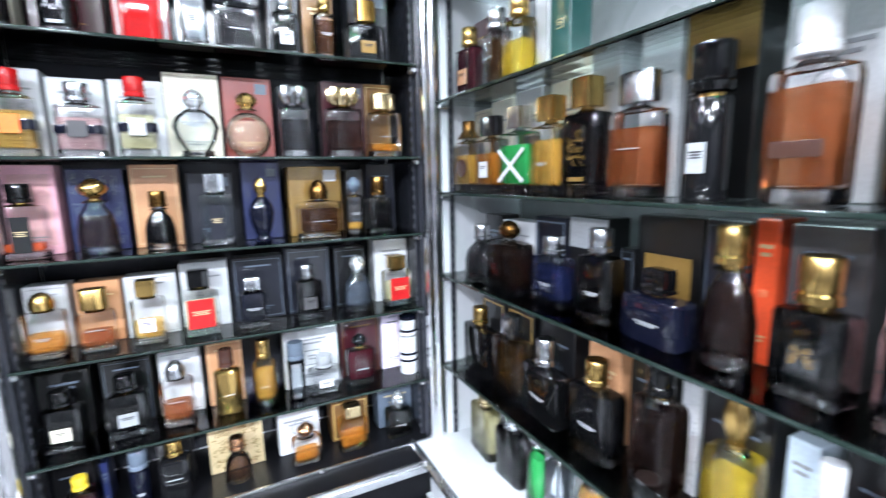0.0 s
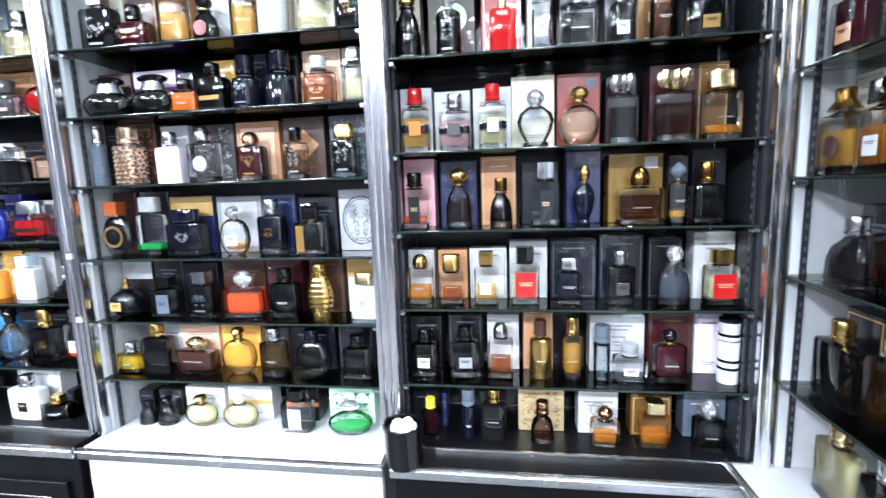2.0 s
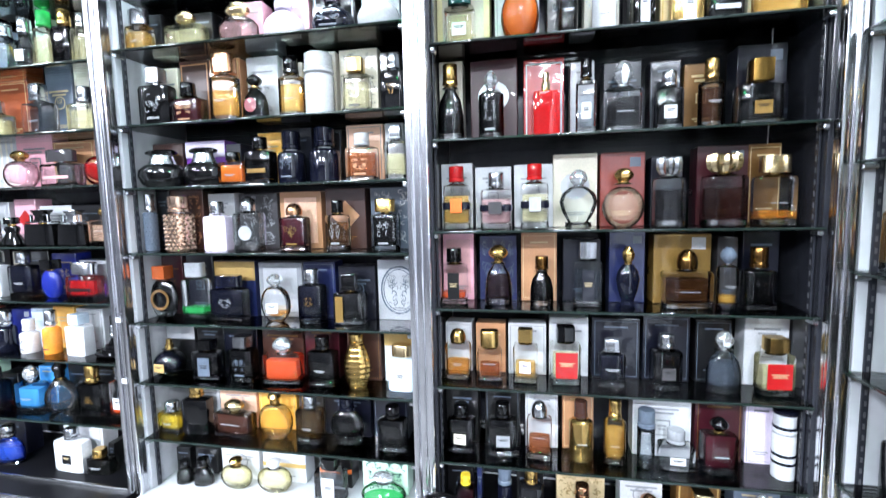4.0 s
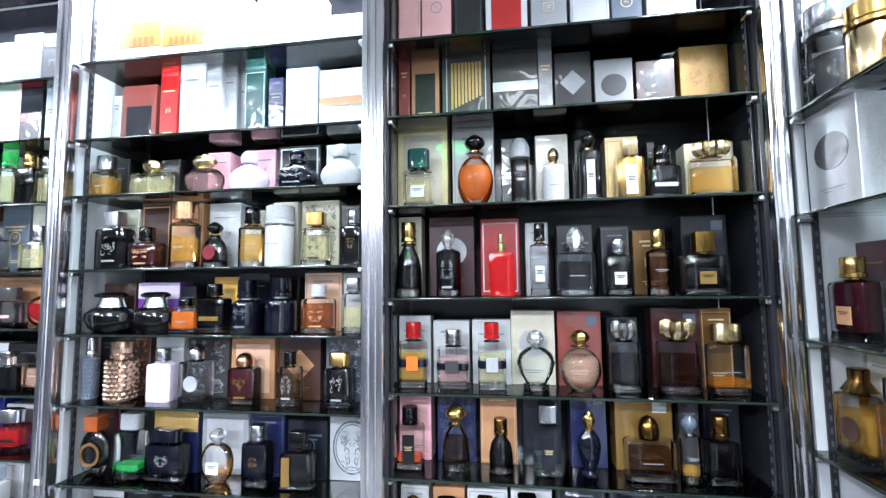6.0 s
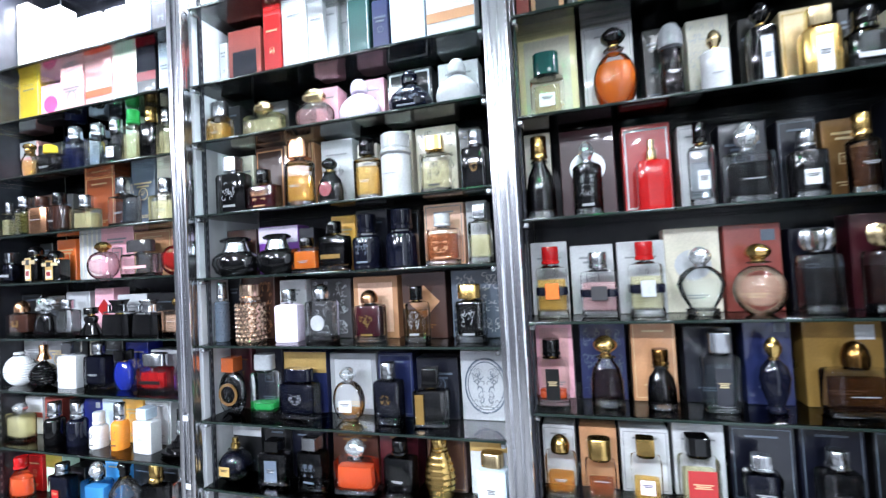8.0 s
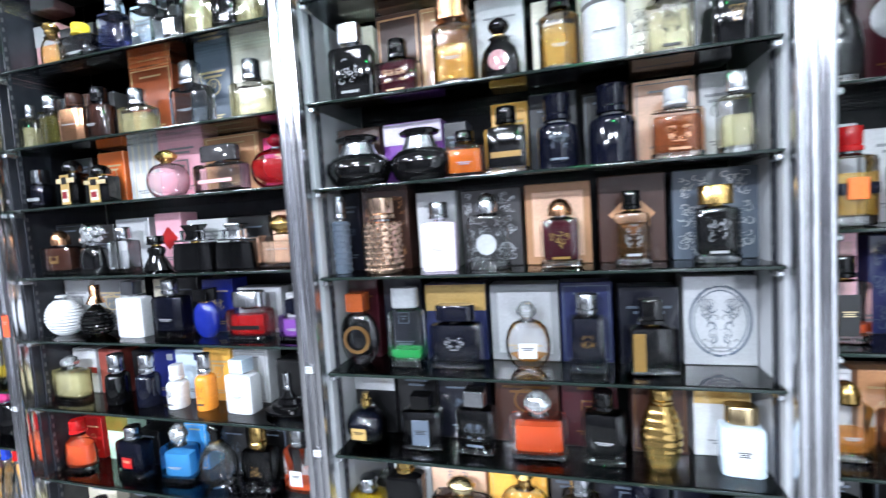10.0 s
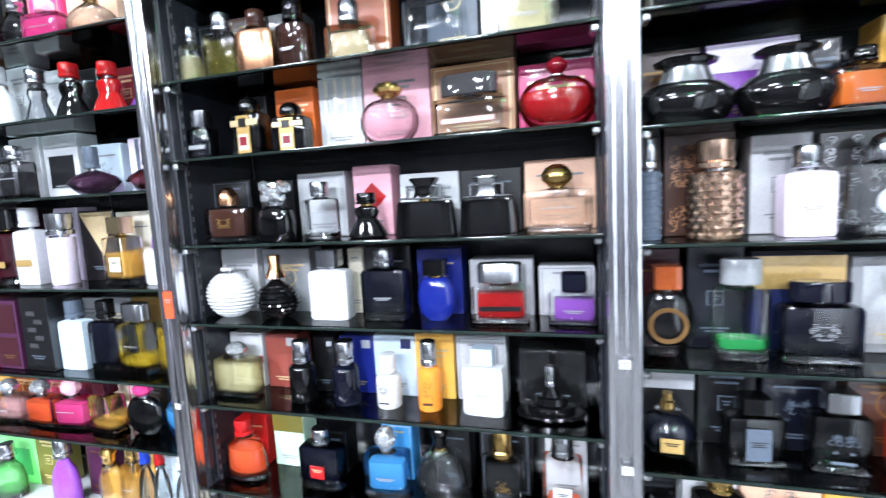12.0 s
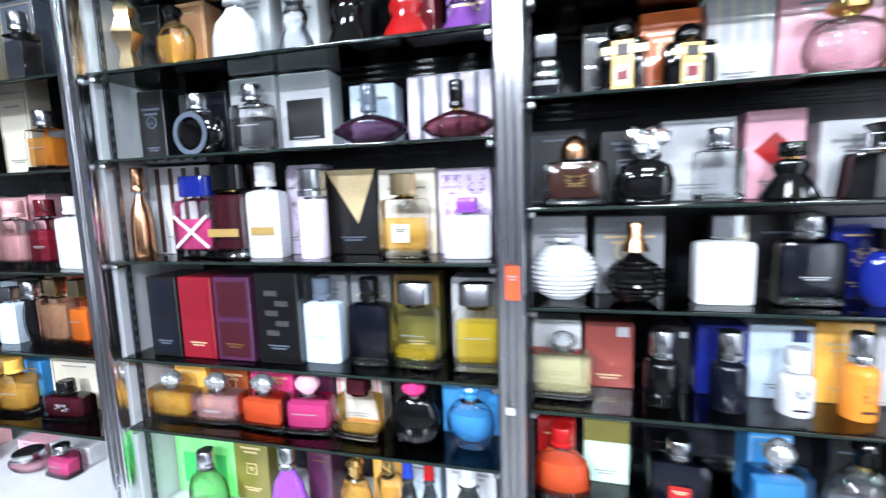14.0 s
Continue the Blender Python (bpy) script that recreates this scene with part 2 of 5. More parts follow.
def filigree(w, h, seed=0):
    """A scrolled ornament of tapering curls, flat, facing -y, about its centre; some are symmetrical, some run like script."""
    rnd = random.Random(seed)
    bm = bmesh.new()

    def ribbon(pts, t):
        rows = []
        for k, (px, pz) in enumerate(pts):
            qx, qz = pts[min(k + 1, len(pts) - 1)]
            ox, oz = pts[max(k - 1, 0)]
            dx, dz = qx - ox, qz - oz
            g = t * math.sin(math.pi * (0.12 + 0.76 * k / (len(pts) - 1))) / max(1e-6, math.hypot(dx, dz))
            rows.append((bm.verts.new((px - dz * g, 0, pz + dx * g)), bm.verts.new((px + dz * g, 0, pz - dx * g))))
        for a, b in zip(rows, rows[1:]):
            bm.faces.new((a[0], a[1], b[1], b[0]))

    mirrored = rnd.random() < 0.6
    for k in range(10 if mirrored else 16):
        cx, cz = (rnd.uniform(0.08, 0.34) if mirrored else rnd.uniform(-0.34, 0.34)), rnd.uniform(-0.36, 0.36)
        q, a0, sweep = rnd.uniform(0.07, 0.17), rnd.uniform(0, 6.28), rnd.choice((-1, 1)) * rnd.uniform(2.6, 5.2)
        thick = w * rnd.uniform(0.009, 0.02)
        for sgn in ((-1, 1) if mirrored else (1,)):
            pts = []
            for j in range(13):
                u = j / 12
                a, rr = a0 + sweep * u, q * (1 - 0.7 * u)
                pts.append((sgn * w * (cx + rr * math.cos(a)), h * cz + w * rr * math.sin(a) * min(1.2, h / w)))
            ribbon(pts, thick)
    bmesh.ops.recalc_face_normals(bm, faces=bm.faces)
    return bm


def struct(name, bm, material, label="", category=""):
    return tagged(part(name, bm, material), label, category, kind="structure")


# ---------------------------------------------------------------- the room
FRONT, BACK = 0.78, 0.985      # front edges of the wall shelves, and the cabinet backs
SIDE_X, SIDE_BACK = 0.465, 0.68
struct("floor", block(-1.6, -1.1, -0.05, 6.2, 4.6, 0.1), TILE, "unseen shop floor, near-black to keep reflections dark", "floor")
struct("ceiling", block(-1.6, -1.1, CEILING + 0.05, 6.2, 4.6, 0.1), PLASTER, "plain white painted shop ceiling", "ceiling")
struct("wall_north", block(-1.6, BACK + 0.11, CEILING / 2, 6.2, 0.14, CEILING), PLASTER, "painted wall behind the perfume cabinets", "wall")
struct("wall_south", block(-1.6, -3.23, CEILING / 2, 6.2, 0.14, CEILING), DARK_WALL, "unseen wall across the aisle, near-black to keep reflections dark", "wall")
struct("wall_east", block(SIDE_BACK + 0.13, -1.05, CEILING / 2, 0.14, 4.2, CEILING), PLASTER, "painted wall behind the side cabinet", "wall")
struct("wall_west", block(-4.63, -1.05, CEILING / 2, 0.14, 4.2, CEILING), DARK_WALL, "unseen end wall, near-black to keep reflections dark", "wall")
for px, py in PANELS:
    lamp = tagged(new("ceiling_light"), "square white flat ceiling light panel", "ceiling light", "ceiling lights")
    lamp.location = (px, py, CEILING - 0.012)
    part("diffuser", block(0, 0, 0, 0.4, 0.4, 0.012), grained("lit_diffuser", (0.9, 0.9, 0.9, 1), 0.5, emit=6.0), lamp)
    rim = bmesh.new()
    for k in (-1, 1):
        add_block(rim, k * 0.207, 0, 0, 0.014, 0.428, 0.024, 0.002)
        add_block(rim, 0, k * 0.207, 0, 0.4, 0.014, 0.024, 0.002)
    part("frame", rim, WHITE_PANEL, lamp)

sign = tagged(new("green_light"), "small green light bar under the shop ceiling", "ceiling light")
sign.location = GREEN_AT
glow = grained("lit_green_diffuser", (0.1, 0.8, 0.3, 1), 0.4, emit=8.0)
glow.node_tree.nodes["Principled BSDF"].inputs["Emission Color"].default_value = (0.05, 1.0, 0.25, 1)
part("diffuser", block(0, 0, 0, 0.2, 0.07, 0.02, 0.004), glow, sign)
part("housing", block(0, 0, 0.05, 0.22, 0.09, 0.078, 0.006), WHITE_PANEL, sign)


# ---------------------------------------------------------------- cabinets
TOP = 2.52


def shelf_standard(x, y, z0, z1, facing, parent):
    """A slotted metal strip that carries the shelf clips."""
    bm = block(0, 0, (z0 + z1) / 2, 0.004, 0.011, z1 - z0, 0.0008)
    ob = part("shelf_standard", bm, BLACK_PANEL, parent, "slotted black metal strip")
    ob.location = (x, y, 0)
    slots = bmesh.new()
    k = z0 + 0.02
    while k < z1 - 0.02:
        add_block(slots, facing * 0.0022, 0, k, 0.001, 0.0035, 0.009)
        k += 0.02
    sl = part("slot", slots, grained("slot_shade", (0.05, 0.05, 0.055, 1), 0.5), ob)
    tagged(sl, kind="stuff")


def cabinet(x0, x1, base, shelves, back, side, label, turn=None):
    """A wall cabinet bay: back, sides, base board, head, glass shelves with clips. Built facing -y."""
    cab = tagged(new("display_cabinet"), label, "display cabinet", "wall display cabinets")
    if turn:
        cab.matrix_world = turn
    w, cx, d = x1 - x0, (x0 + x1) / 2, BACK - FRONT
    part("back_panel", block(cx, BACK + 0.012, (base + TOP) / 2, w, 0.016, TOP - base, 0.001), back, cab)
    for x in (x0 - 0.004, x1 + 0.004):
        part("side_panel", block(x, (FRONT + BACK) / 2 + 0.006, (base + TOP) / 2, 0.008, d - 0.008, TOP - base, 0.001), side, cab)
    part("base_board", block(cx, (FRONT - 0.066 + BACK) / 2, base - 0.011, w + 0.02, d + 0.064, 0.022, 0.001), BASE_BLACK if side is BLACK_PANEL else side, cab)
    rail = part("front_rail", block(cx, FRONT - 0.071, base - 0.010, w + 0.034, 0.008, 0.026, 0.003, 2), CHROME, cab, "bright aluminium front rail")
    part("rail_bead", block(cx, FRONT - 0.077, base - 0.004, w + 0.034, 0.005, 0.005, 0.002), CHROME, rail)
    if side is BLACK_PANEL:
        part("inner_rail", block(cx, FRONT - 0.007, base + 0.0035, w + 0.006, 0.006, 0.009, 0.002, 2), CHROME, cab, "bright aluminium inner rail")
    part("plinth_panel", block(cx, FRONT - 0.046, (base - 0.024) / 2, w + 0.02, 0.02, base - 0.026, 0.002), BASE_BLACK if side is BLACK_PANEL else side, cab)
    door = part("cupboard_door", block(cx, FRONT - 0.061, (base - 0.06) / 2, w - 0.04, 0.012, base - 0.12, 0.002), BASE_BLACK if side is BLACK_PANEL else side, cab)
    for s in (-1, 1):
        part("door_trim", block(cx + s * (w / 2 - 0.06), FRONT - 0.0685, (base - 0.06) / 2, 0.004, 0.003, base - 0.2, 0.001), CHROME, door)
        part("door_trim", block(cx, FRONT - 0.0685, (base - 0.06) / 2 + s * (base - 0.196) / 2, w - 0.124, 0.003, 0.004, 0.001), CHROME, door)
    part("head_board", block(cx, (FRONT + BACK) / 2, TOP + 0.012, w, d, 0.02, 0.001), side, cab)
    for z in shelves:
        sh = part("shelf", block(cx, FRONT + d / 2 - 0.001, z - 0.003, w - 0.003, d - 0.006, 0.006, 0.0006), SHELF_GLASS, cab, "clear glass shelf")
        part("shelf_edge", block(cx, FRONT - 0.0015, z - 0.0028, w - 0.003, 0.004, 0.0045, 0.0014, 2), EDGE, sh, "dark polished glass edge")
        for x in (x0 + 0.007, x1 - 0.007):
            part("shelf_clip", block(x, FRONT + 0.012, z - 0.011, 0.010, 0.024, 0.009, 0.002), CHROME, sh)
    for x, f in ((x0 + 0.003, 1), (x1 - 0.003, -1)):
        shelf_standard(x, FRONT + 0.03, base, TOP, f, cab)
    return cab


def post(x0, x1, z0, z1, y=FRONT - 0.012):
    """An upright of bright aluminium with raised lips and a shallow groove."""
    ob = tagged(new("cabinet_post"), "bright aluminium upright between display cabinets, reflection streaks in its colour", "post", "cabinet posts")
    w, cx = x1 - x0, (x0 + x1) / 2
    ob.location = (cx, y, z0)
    h = z1 - z0
    part("core", block(0, 0.012, h / 2, w - 0.004, 0.02, h, 0.002, 2), POST, ob)
    for s in (-1, 1):
        part("lip", block(s * (w / 2 - 0.006), -0.001, h / 2, 0.012, 0.012, h, 0.004, 2), POST, ob)
    part("rib", block(0, 0.0, h / 2, max(0.008, w - 0.034), 0.006, h, 0.002, 2), POST, ob)
    return ob


# ---------------------------------------------------------------- boxes and bottles
def say(c):
    return {"hot": "hot pink", "ink": "blue-black", "rose": "dusty pink", "water": "clear", "ice": "pale blue", "palegold": "pale gold",
            "deepgold": "dark gold", "honey": "honey-coloured", "dark": "charcoal", "smoke": "smoky grey", "royal": "royal blue", "lime": "light green",
            "straw": "pale yellow", "plum": "dark purple", "sky": "sky blue", "mint": "pale green", "navy": "dark blue"}.get(c, c)


def bars(parent, cx, y, z, width, lines, c, size=0.0035):
    """Unreadable small print as plain bars."""
    for k in range(lines):
        w = width * (1.0, 0.7, 0.85, 0.5)[k % 4]
        part("print_line", block(cx, y, z - k * size * 2.1, w, 0.0008, size), card(c), parent)


def perfume_box(x, z, w, h, c, style="plain", c2="gold", y=0.868, depth=0.045, lean=0.0, place=None):
    ob = tagged(new("perfume_box"), "%s cardboard perfume box%s" % (say(c), {
        "plain": " with small print on its front", "border": " with a %s border" % say(c2), "oval": " with a %s oval emblem" % say(c2), "band": " with a %s band" % say(c2),
        "panel": " with a %s panel" % say(c2), "top": " with a %s upper part" % say(c2), "ring": " with a %s ring emblem" % say(c2),
        "damask": " with a %s ornament" % say(c2), "dot": " with a %s sticker" % say(c2), "window": " with a %s window" % say(c2),
        "diamond": " with a %s diamond" % say(c2), "wedge": " with a %s wedge" % say(c2), "ornate": " with an embossed %s oval" % say(c2), "panes": " with two %s panels" % say(c2), "letters": " with %s print running up it" % say(c2), "sash": " with a broad %s sash" % say(c2), "ribbed": " with a ribbed %s window" % say(c2), "stripes": " with %s stripes" % say(c2), "none": ""}[style]), "perfume box", "perfume boxes on the shelves")
    m = pose(x, y, z, 0, 0, lean)
    ob.matrix_world = place @ m if place else m
    body = part("carton", block(0, depth / 2, h / 2, w, depth, h, 0.0012), card(c), ob)
    f = -0.0004
    part("lid_flap", block(0, depth / 2 - 0.001, h - 0.0006, w * 0.97, depth * 0.9, 0.0022, 0.0006), card(c), ob)
    ink = "slate" if c in ("black", "dark", "ink", "smoke", "navy") else "bronze" if c in ("brown", "burgundy", "maroon", "plum") else "grey" if c in ("white", "cream", "ivory", "pink", "lilac", "silver", "peach", "rose", "ice", "mint", "yellow", "lime") else "palegold"
    if style == "border":
        for s in (-1, 1):
            part("border", block(s * w * 0.43, f, h / 2, w * 0.035, 0.001, h * 0.9), card(c2), ob)
            part("border", block(0, f, h / 2 + s * h * 0.44, w * 0.83, 0.001, w * 0.035), card(c2), ob)
    elif style == "oval":
        e = lathe([(w * 0.33, 0), (w * 0.33, 0.0012)], h * 0.55 / w, 24)
        o = part("emblem", e, card(c2), ob)
        o.matrix_local = pose(0, 0.0004, h * 0.56, 90)
    elif style == "ring":
        for k in (0.36, 0.25):
            o = part("emblem", annulus(w * k, w * (k - 0.05), 0.001), card(c2), ob)
            o.matrix_local = pose(0, 0.0004, h * 0.52, 90) @ Matrix.Diagonal((1, min(1.35, 0.46 * h / w / 0.36), 1, 1))
        part("emblem", block(0, f, h * 0.55, w * 0.16, 0.001, w * 0.2), card(c2), ob)
    elif style == "ornate":
        tall = Matrix.Diagonal((1, 1.3, 1, 1))
        for k, q in ((0.43, 0.03), (0.37, 0.015)):
            o = part("embossed_oval", annulus(w * k, w * (k - q), 0.0016), card(c2), ob)
            o.matrix_local = pose(0, 0.0004, h * 0.5, 90) @ tall
        o = tagged(part("embossed_scroll", filigree(w * 0.62, w * 0.86, 3), card(c2), ob), kind="stuff")
        o.location = (0, f - 0.0008, h * 0.5)
        o = tagged(part("embossed_scroll", filigree(w * 0.66, w * 0.9, 11), card("grey"), ob), kind="stuff")
        o.location = (0, f - 0.0014, h * 0.5)
        for sz in (-1, 1):
            o = tagged(part("embossed_scroll", filigree(w * 0.8, h * 0.14, 5), card("silver"), ob), kind="stuff")
            o.location = (0, f - 0.0008, h * 0.5 + sz * (h * 0.5 - w * 0.1))
    elif style == "band":
        part("printed_band", block(0, f, h * 0.52, w * 0.995, 0.001, h * 0.13), card(c2), ob)
    elif style == "panel":
        part("printed_panel", block(0, f, h * 0.42, w * 0.72, 0.001, h * 0.5), card(c2), ob)
    elif style == "window":
        part("printed_panel", block(0, f, h * 0.5, w * 0.78, 0.001, h * 0.8), card(c2), ob)
    elif style == "top":
        part("printed_panel", block(0, f, h * 0.82, w * 0.99, 0.001, h * 0.34), card(c2), ob)
    elif style == "dot":
        part("price_sticker", block(w * 0.28, f, h * 0.87, w * 0.24, 0.001, w * 0.22), card(c2), ob, "%s price sticker" % say(c2))
    elif style == "wedge":
        bm = bmesh.new()
        tri = [bm.verts.new(v) for v in ((-w * 0.49, 0, h * 0.98), (w * 0.49, 0, h * 0.98), (w * 0.12, 0, h * 0.36))]
        face = bm.faces.new(tri)
        push = bmesh.ops.extrude_face_region(bm, geom=[face])
        bmesh.ops.translate(bm, verts=[v for v in push["geom"] if isinstance(v, bmesh.types.BMVert)], vec=(0, -0.0012, 0))
        bmesh.ops.recalc_face_normals(bm, faces=bm.faces)
        part("printed_wedge", bm, card(c2), ob)
    elif style == "panes":
        for s in (-1, 1):
            part("printed_panel", block(0, f, h * (0.5 + s * 0.24), w * 0.8, 0.001, h * 0.42), card(c2), ob)
    elif style == "letters":
        for k in range(5):
            part("print_block", block(-w * 0.12 + 0.24 * w * (k % 2), f, h * (0.34 + 0.11 * k), w * 0.3, 0.001, h * 0.06), card(c2), ob)
    elif style == "sash":
        part("printed_band", block(0, f, h * 0.52, w * 0.995, 0.001, h * 0.3), card(c2), ob)
        for k in range(5):
            part("print_block", block((k - 2) * w * 0.14, f - 0.0008, h * 0.44, w * 0.09, 0.001, h * 0.1), card("bronze"), ob)
    elif style == "ribbed":
        for sgn in (-1, 1):
            part("border", block(sgn * w * 0.4, f, h / 2, w * 0.02, 0.001, h * 0.84), card("silver"), ob)
        for k in range(9):
            part("rib", block((k - 4) * w * 0.072, f, h * (0.54 + 0.01 * k), w * 0.05, 0.002, h * (0.62 - 0.02 * k), 0.0006), card(c2), ob)
        part("print_line", block(w * 0.12, f - 0.001, h * 0.16, w * 0.4, 0.001, h * 0.07), card("black"), ob)
    elif style == "diamond":
        o = part("emblem", block(0, 0, 0, w * 0.5, 0.001, w * 0.5), card(c2), ob)
        o.matrix_local = pose(0, f, h * 0.55, 0, 45)
    elif style == "stripes":
        for k in range(4):
            part("stripe", block((k - 1.5) * w * 0.22, f, h * 0.5, w * 0.07, 0.001, h * 0.96), card(c2), ob)
    elif style == "damask":
        for a in range(2):
            for b in range(3):
                o = tagged(part("ornament", filigree(w * 0.46, h * 0.31, a + 2 * b + int(abs(x) * 1e3)), card(c2), ob), kind="stuff")
                o.location = ((a - 0.5) * w * 0.47, f - 0.0004, h * (0.19 + 0.31 * b))
    if style == "plain":
        q = int(abs(x) * 1e3 + z * 1e3) % 4
        bars(ob, 0, f - 0.0004, h * (0.86 - 0.04 * q), w * (0.5 + 0.08 * q), 1 + q % 2, ink, 0.003 + 0.001 * (q % 2))
        if q == 0:
            for s in (-1, 1):
                part("border", block(s * w * 0.44, f, h / 2, w * 0.014, 0.001, h * 0.92), card(ink), ob)
                part("border", block(0, f, h / 2 + s * h * 0.455, w * 0.86, 0.001, w * 0.014), card(ink), ob)
        elif q == 1:
            part("emblem", block(0, f, h * 0.5, w * 0.3, 0.001, w * 0.3), card(ink), ob)
            part("emblem_field", block(0, f - 0.0006, h * 0.5, w * 0.25, 0.001, w * 0.25), card(c), ob)
            bars(ob, 0, f - 0.0012, h * 0.5 + w * 0.04, w * 0.15, 2, ink, w * 0.03)
        elif q == 3:
            o = part("emblem", annulus(w * 0.2, w * 0.17, 0.001, 24), card(ink), ob)
            o.matrix_local = pose(0, 0.0004, h * 0.56, 90)
            o = tagged(part("printed_scroll", filigree(w * 0.26, w * 0.26, int(abs(z + x) * 1e3)), card(ink), ob), kind="stuff")
            o.location = (0, f - 0.0008, h * 0.56)
        elif q == 2:
            o = tagged(part("printed_scroll", filigree(w * 0.5, w * 0.5, int(abs(x) * 1e3)), card(ink), ob), kind="stuff")
            o.location = (0, f - 0.0008, h * 0.52)
    if style not in ("none", "damask"):
        bars(ob, 0, f - 0.0006, h * 0.2, w * 0.5, 2, ink, 0.0022)
    return ob


CASED = {"black", "dark", "ink", "burgundy", "plum", "brown", "navy"}
OPAQUE = {"champagne", "black", "dark", "ink", "gold", "copper", "silver", "burgundy", "deepgold", "plum", "brown"}


def bottle(x, z, w, h, kind="rect", body="clear", fill="amber", cap="gold", y=0.828, label="", turn=0.0, place=None):
    """A perfume bottle: glass or lacquered body, filling, collar, cap and front label."""
    cap, cap_shape = (cap.split(":") + [""])[:2]
    label, label_shape = (label.split(":") + [""])[:2]
    fill, level = (fill.split(":") + [""])[:2]
    solid = body != "clear"
    shapes = {"rect": "square-shouldered", "tall": "tall", "cyl": "cylindrical", "round": "round", "bulb": "bulbous", "flask": "sloping-shouldered", "ribbed": "ribbed oval",
              "studded": "studded", "bag": "handbag-shaped", "dress": "waisted", "bowl": "squat bowl-shaped", "block": "wide", "disc": "disc-shaped", "urn": "urn-shaped", "globe": "globe-shaped", "ball": "ribbed ball-shaped", "drop": "round-bellied long-necked", "star": "crystal-topped", "banded": "belted square", "crown": "crown-capped", "striped": "banded cylindrical", "tier": "tiered", "spray": "slim round-shouldered", "lens": "low boat-shaped", "gem": "faceted"}
    text = ("%s %s lacquered bottle with %s cap" % (shapes[kind], say(body), say(cap))) if solid else (
        "%s glass bottle of %s scent with %s cap" % (shapes[kind], "colourless" if fill == "water" else say(fill), say(cap)))
    ob = tagged(new("perfume_bottle"), text, "perfume bottle", "perfume bottles on the shelves")
    m = pose(x, y, z, 0, 0, turn)
    ob.matrix_world = place @ m if place else m
    r = w / 2
    dep = min(1.0, 0.036 / w)
    bh, cr = h * 0.70, min(r * 0.55, 0.016)
    power, segs, sq = 2.0, 20, 1.0
    if kind in ("rect", "block", "banded", "crown"):
        power, segs, sq = 7.0, 24, dep
        bh = h * (0.64 if kind == "block" else 0.72)
        prof = [(r * 0.94, 0), (r, 0.003), (r, bh * 0.9), (r * 0.93, bh * 0.965), (r * 0.55, bh)]
    elif kind == "tall":
        sq = max(dep, 0.7)
        prof = [(r * 0.92, 0), (r, 0.003), (r, bh * 0.93), (r * 0.8, bh * 0.98), (r * 0.45, bh)]
    elif kind == "spray":
        bh, cr = h * 0.62, r * 0.66
        prof = [(r * 0.93, 0), (r, 0.003), (r, bh * 0.84), (r * 0.94, bh * 0.92), (r * 0.75, bh * 0.98), (r * 0.6, bh)]
    elif kind == "lens":
        sq, bh, cr, segs = 0.4, h * 0.52, r * 0.2, 24
        prof = [(r * 0.3, 0), (r * 0.62, bh * 0.12), (r * 0.9, bh * 0.36), (r, bh * 0.5), (r * 0.85, bh * 0.68), (r * 0.5, bh * 0.88), (r * 0.16, bh)]
    elif kind == "gem":
        sq, bh, cr, segs = 0.7, h * 0.96, r * 0.16, 5
        prof = [(r * 0.35, 0), (r * 0.7, bh * 0.14), (r * 0.45, bh * 0.32), (r, bh * 0.55), (r * 0.55, bh * 0.74), (r * 0.7, bh * 0.86), (r * 0.2, bh)]
    elif kind == "tier":
        sq, bh, cr, segs = 0.55, h * 0.58, r * 0.16, 24
        prof = [(r * 0.8, 0), (r, bh * 0.1), (r, bh * 0.2), (r * 0.72, bh * 0.24), (r * 0.72, bh * 0.42), (r * 0.5, bh * 0.46), (r * 0.45, bh * 0.66), (r * 0.3, bh * 0.7), (r * 0.14, bh)]
    elif kind in ("cyl", "striped"):
        bh, cr = h * 0.66, r * 0.97
        prof = [(r * 0.95, 0), (r, 0.003), (r, bh * 0.97), (r * 0.95, bh)]
    elif kind in ("round", "disc"):
        sq = 0.5 if kind == "round" else 0.38
        bh = h * 0.72
        prof = [(r * (0.35 + 0.65 * math.sin(a)) if i else r * 0.5, bh * (0.5 - 0.5 * math.cos(a))) for i, a in enumerate([k * math.pi / 9 for k in range(10)])]
    elif kind == "globe":
        sq, bh = 0.9, h * 0.74
        prof = [(r * max(0.3, math.sin(a)), bh * (0.5 - 0.5 * math.cos(a)) - bh * 0.012) for a in [0.42 + k * 0.236 for k in range(11)]]
        prof = [(q, zz - prof[0][1]) for q, zz in prof]
    elif kind == "ball":
        sq, bh, cr, segs = 0.62, h * 0.9, r * 0.28, 24
        prof = [(r * math.sin(a) * (1 + 0.03 * (-1) ** k), bh * (0.5 - 0.5 * math.cos(a))) for k, a in enumerate([0.4 + k * 0.0835 for k in range(29)])]
        prof = [(q, (zz - prof[0][1]) * 1.06) for q, zz in prof]
    elif kind == "drop":
        sq, bh, cr, segs = 0.75, h * 0.6, r * 0.3, 24
        prof = [(r * math.sin(a) * (1 + 0.04 * (-1) ** k), bh * (0.5 - 0.5 * math.cos(a))) for k, a in enumerate([0.45 + k * 0.114 for k in range(21)])]
        prof = [(q, zz - prof[0][1]) for q, zz in prof] + [(r * 0.2, bh * 1.02)]
        bh *= 1.02
    elif kind == "star":
        power, segs, sq, bh = 3.0, 24, dep, h * 0.58
        prof = [(r * 0.85, 0), (r * 0.9, 0.003), (r * 0.95, bh * 0.5), (r * 0.8, bh * 0.85), (r * 0.4, bh)]
    elif kind == "bulb":
        sq, bh = 0.75, h * 0.66
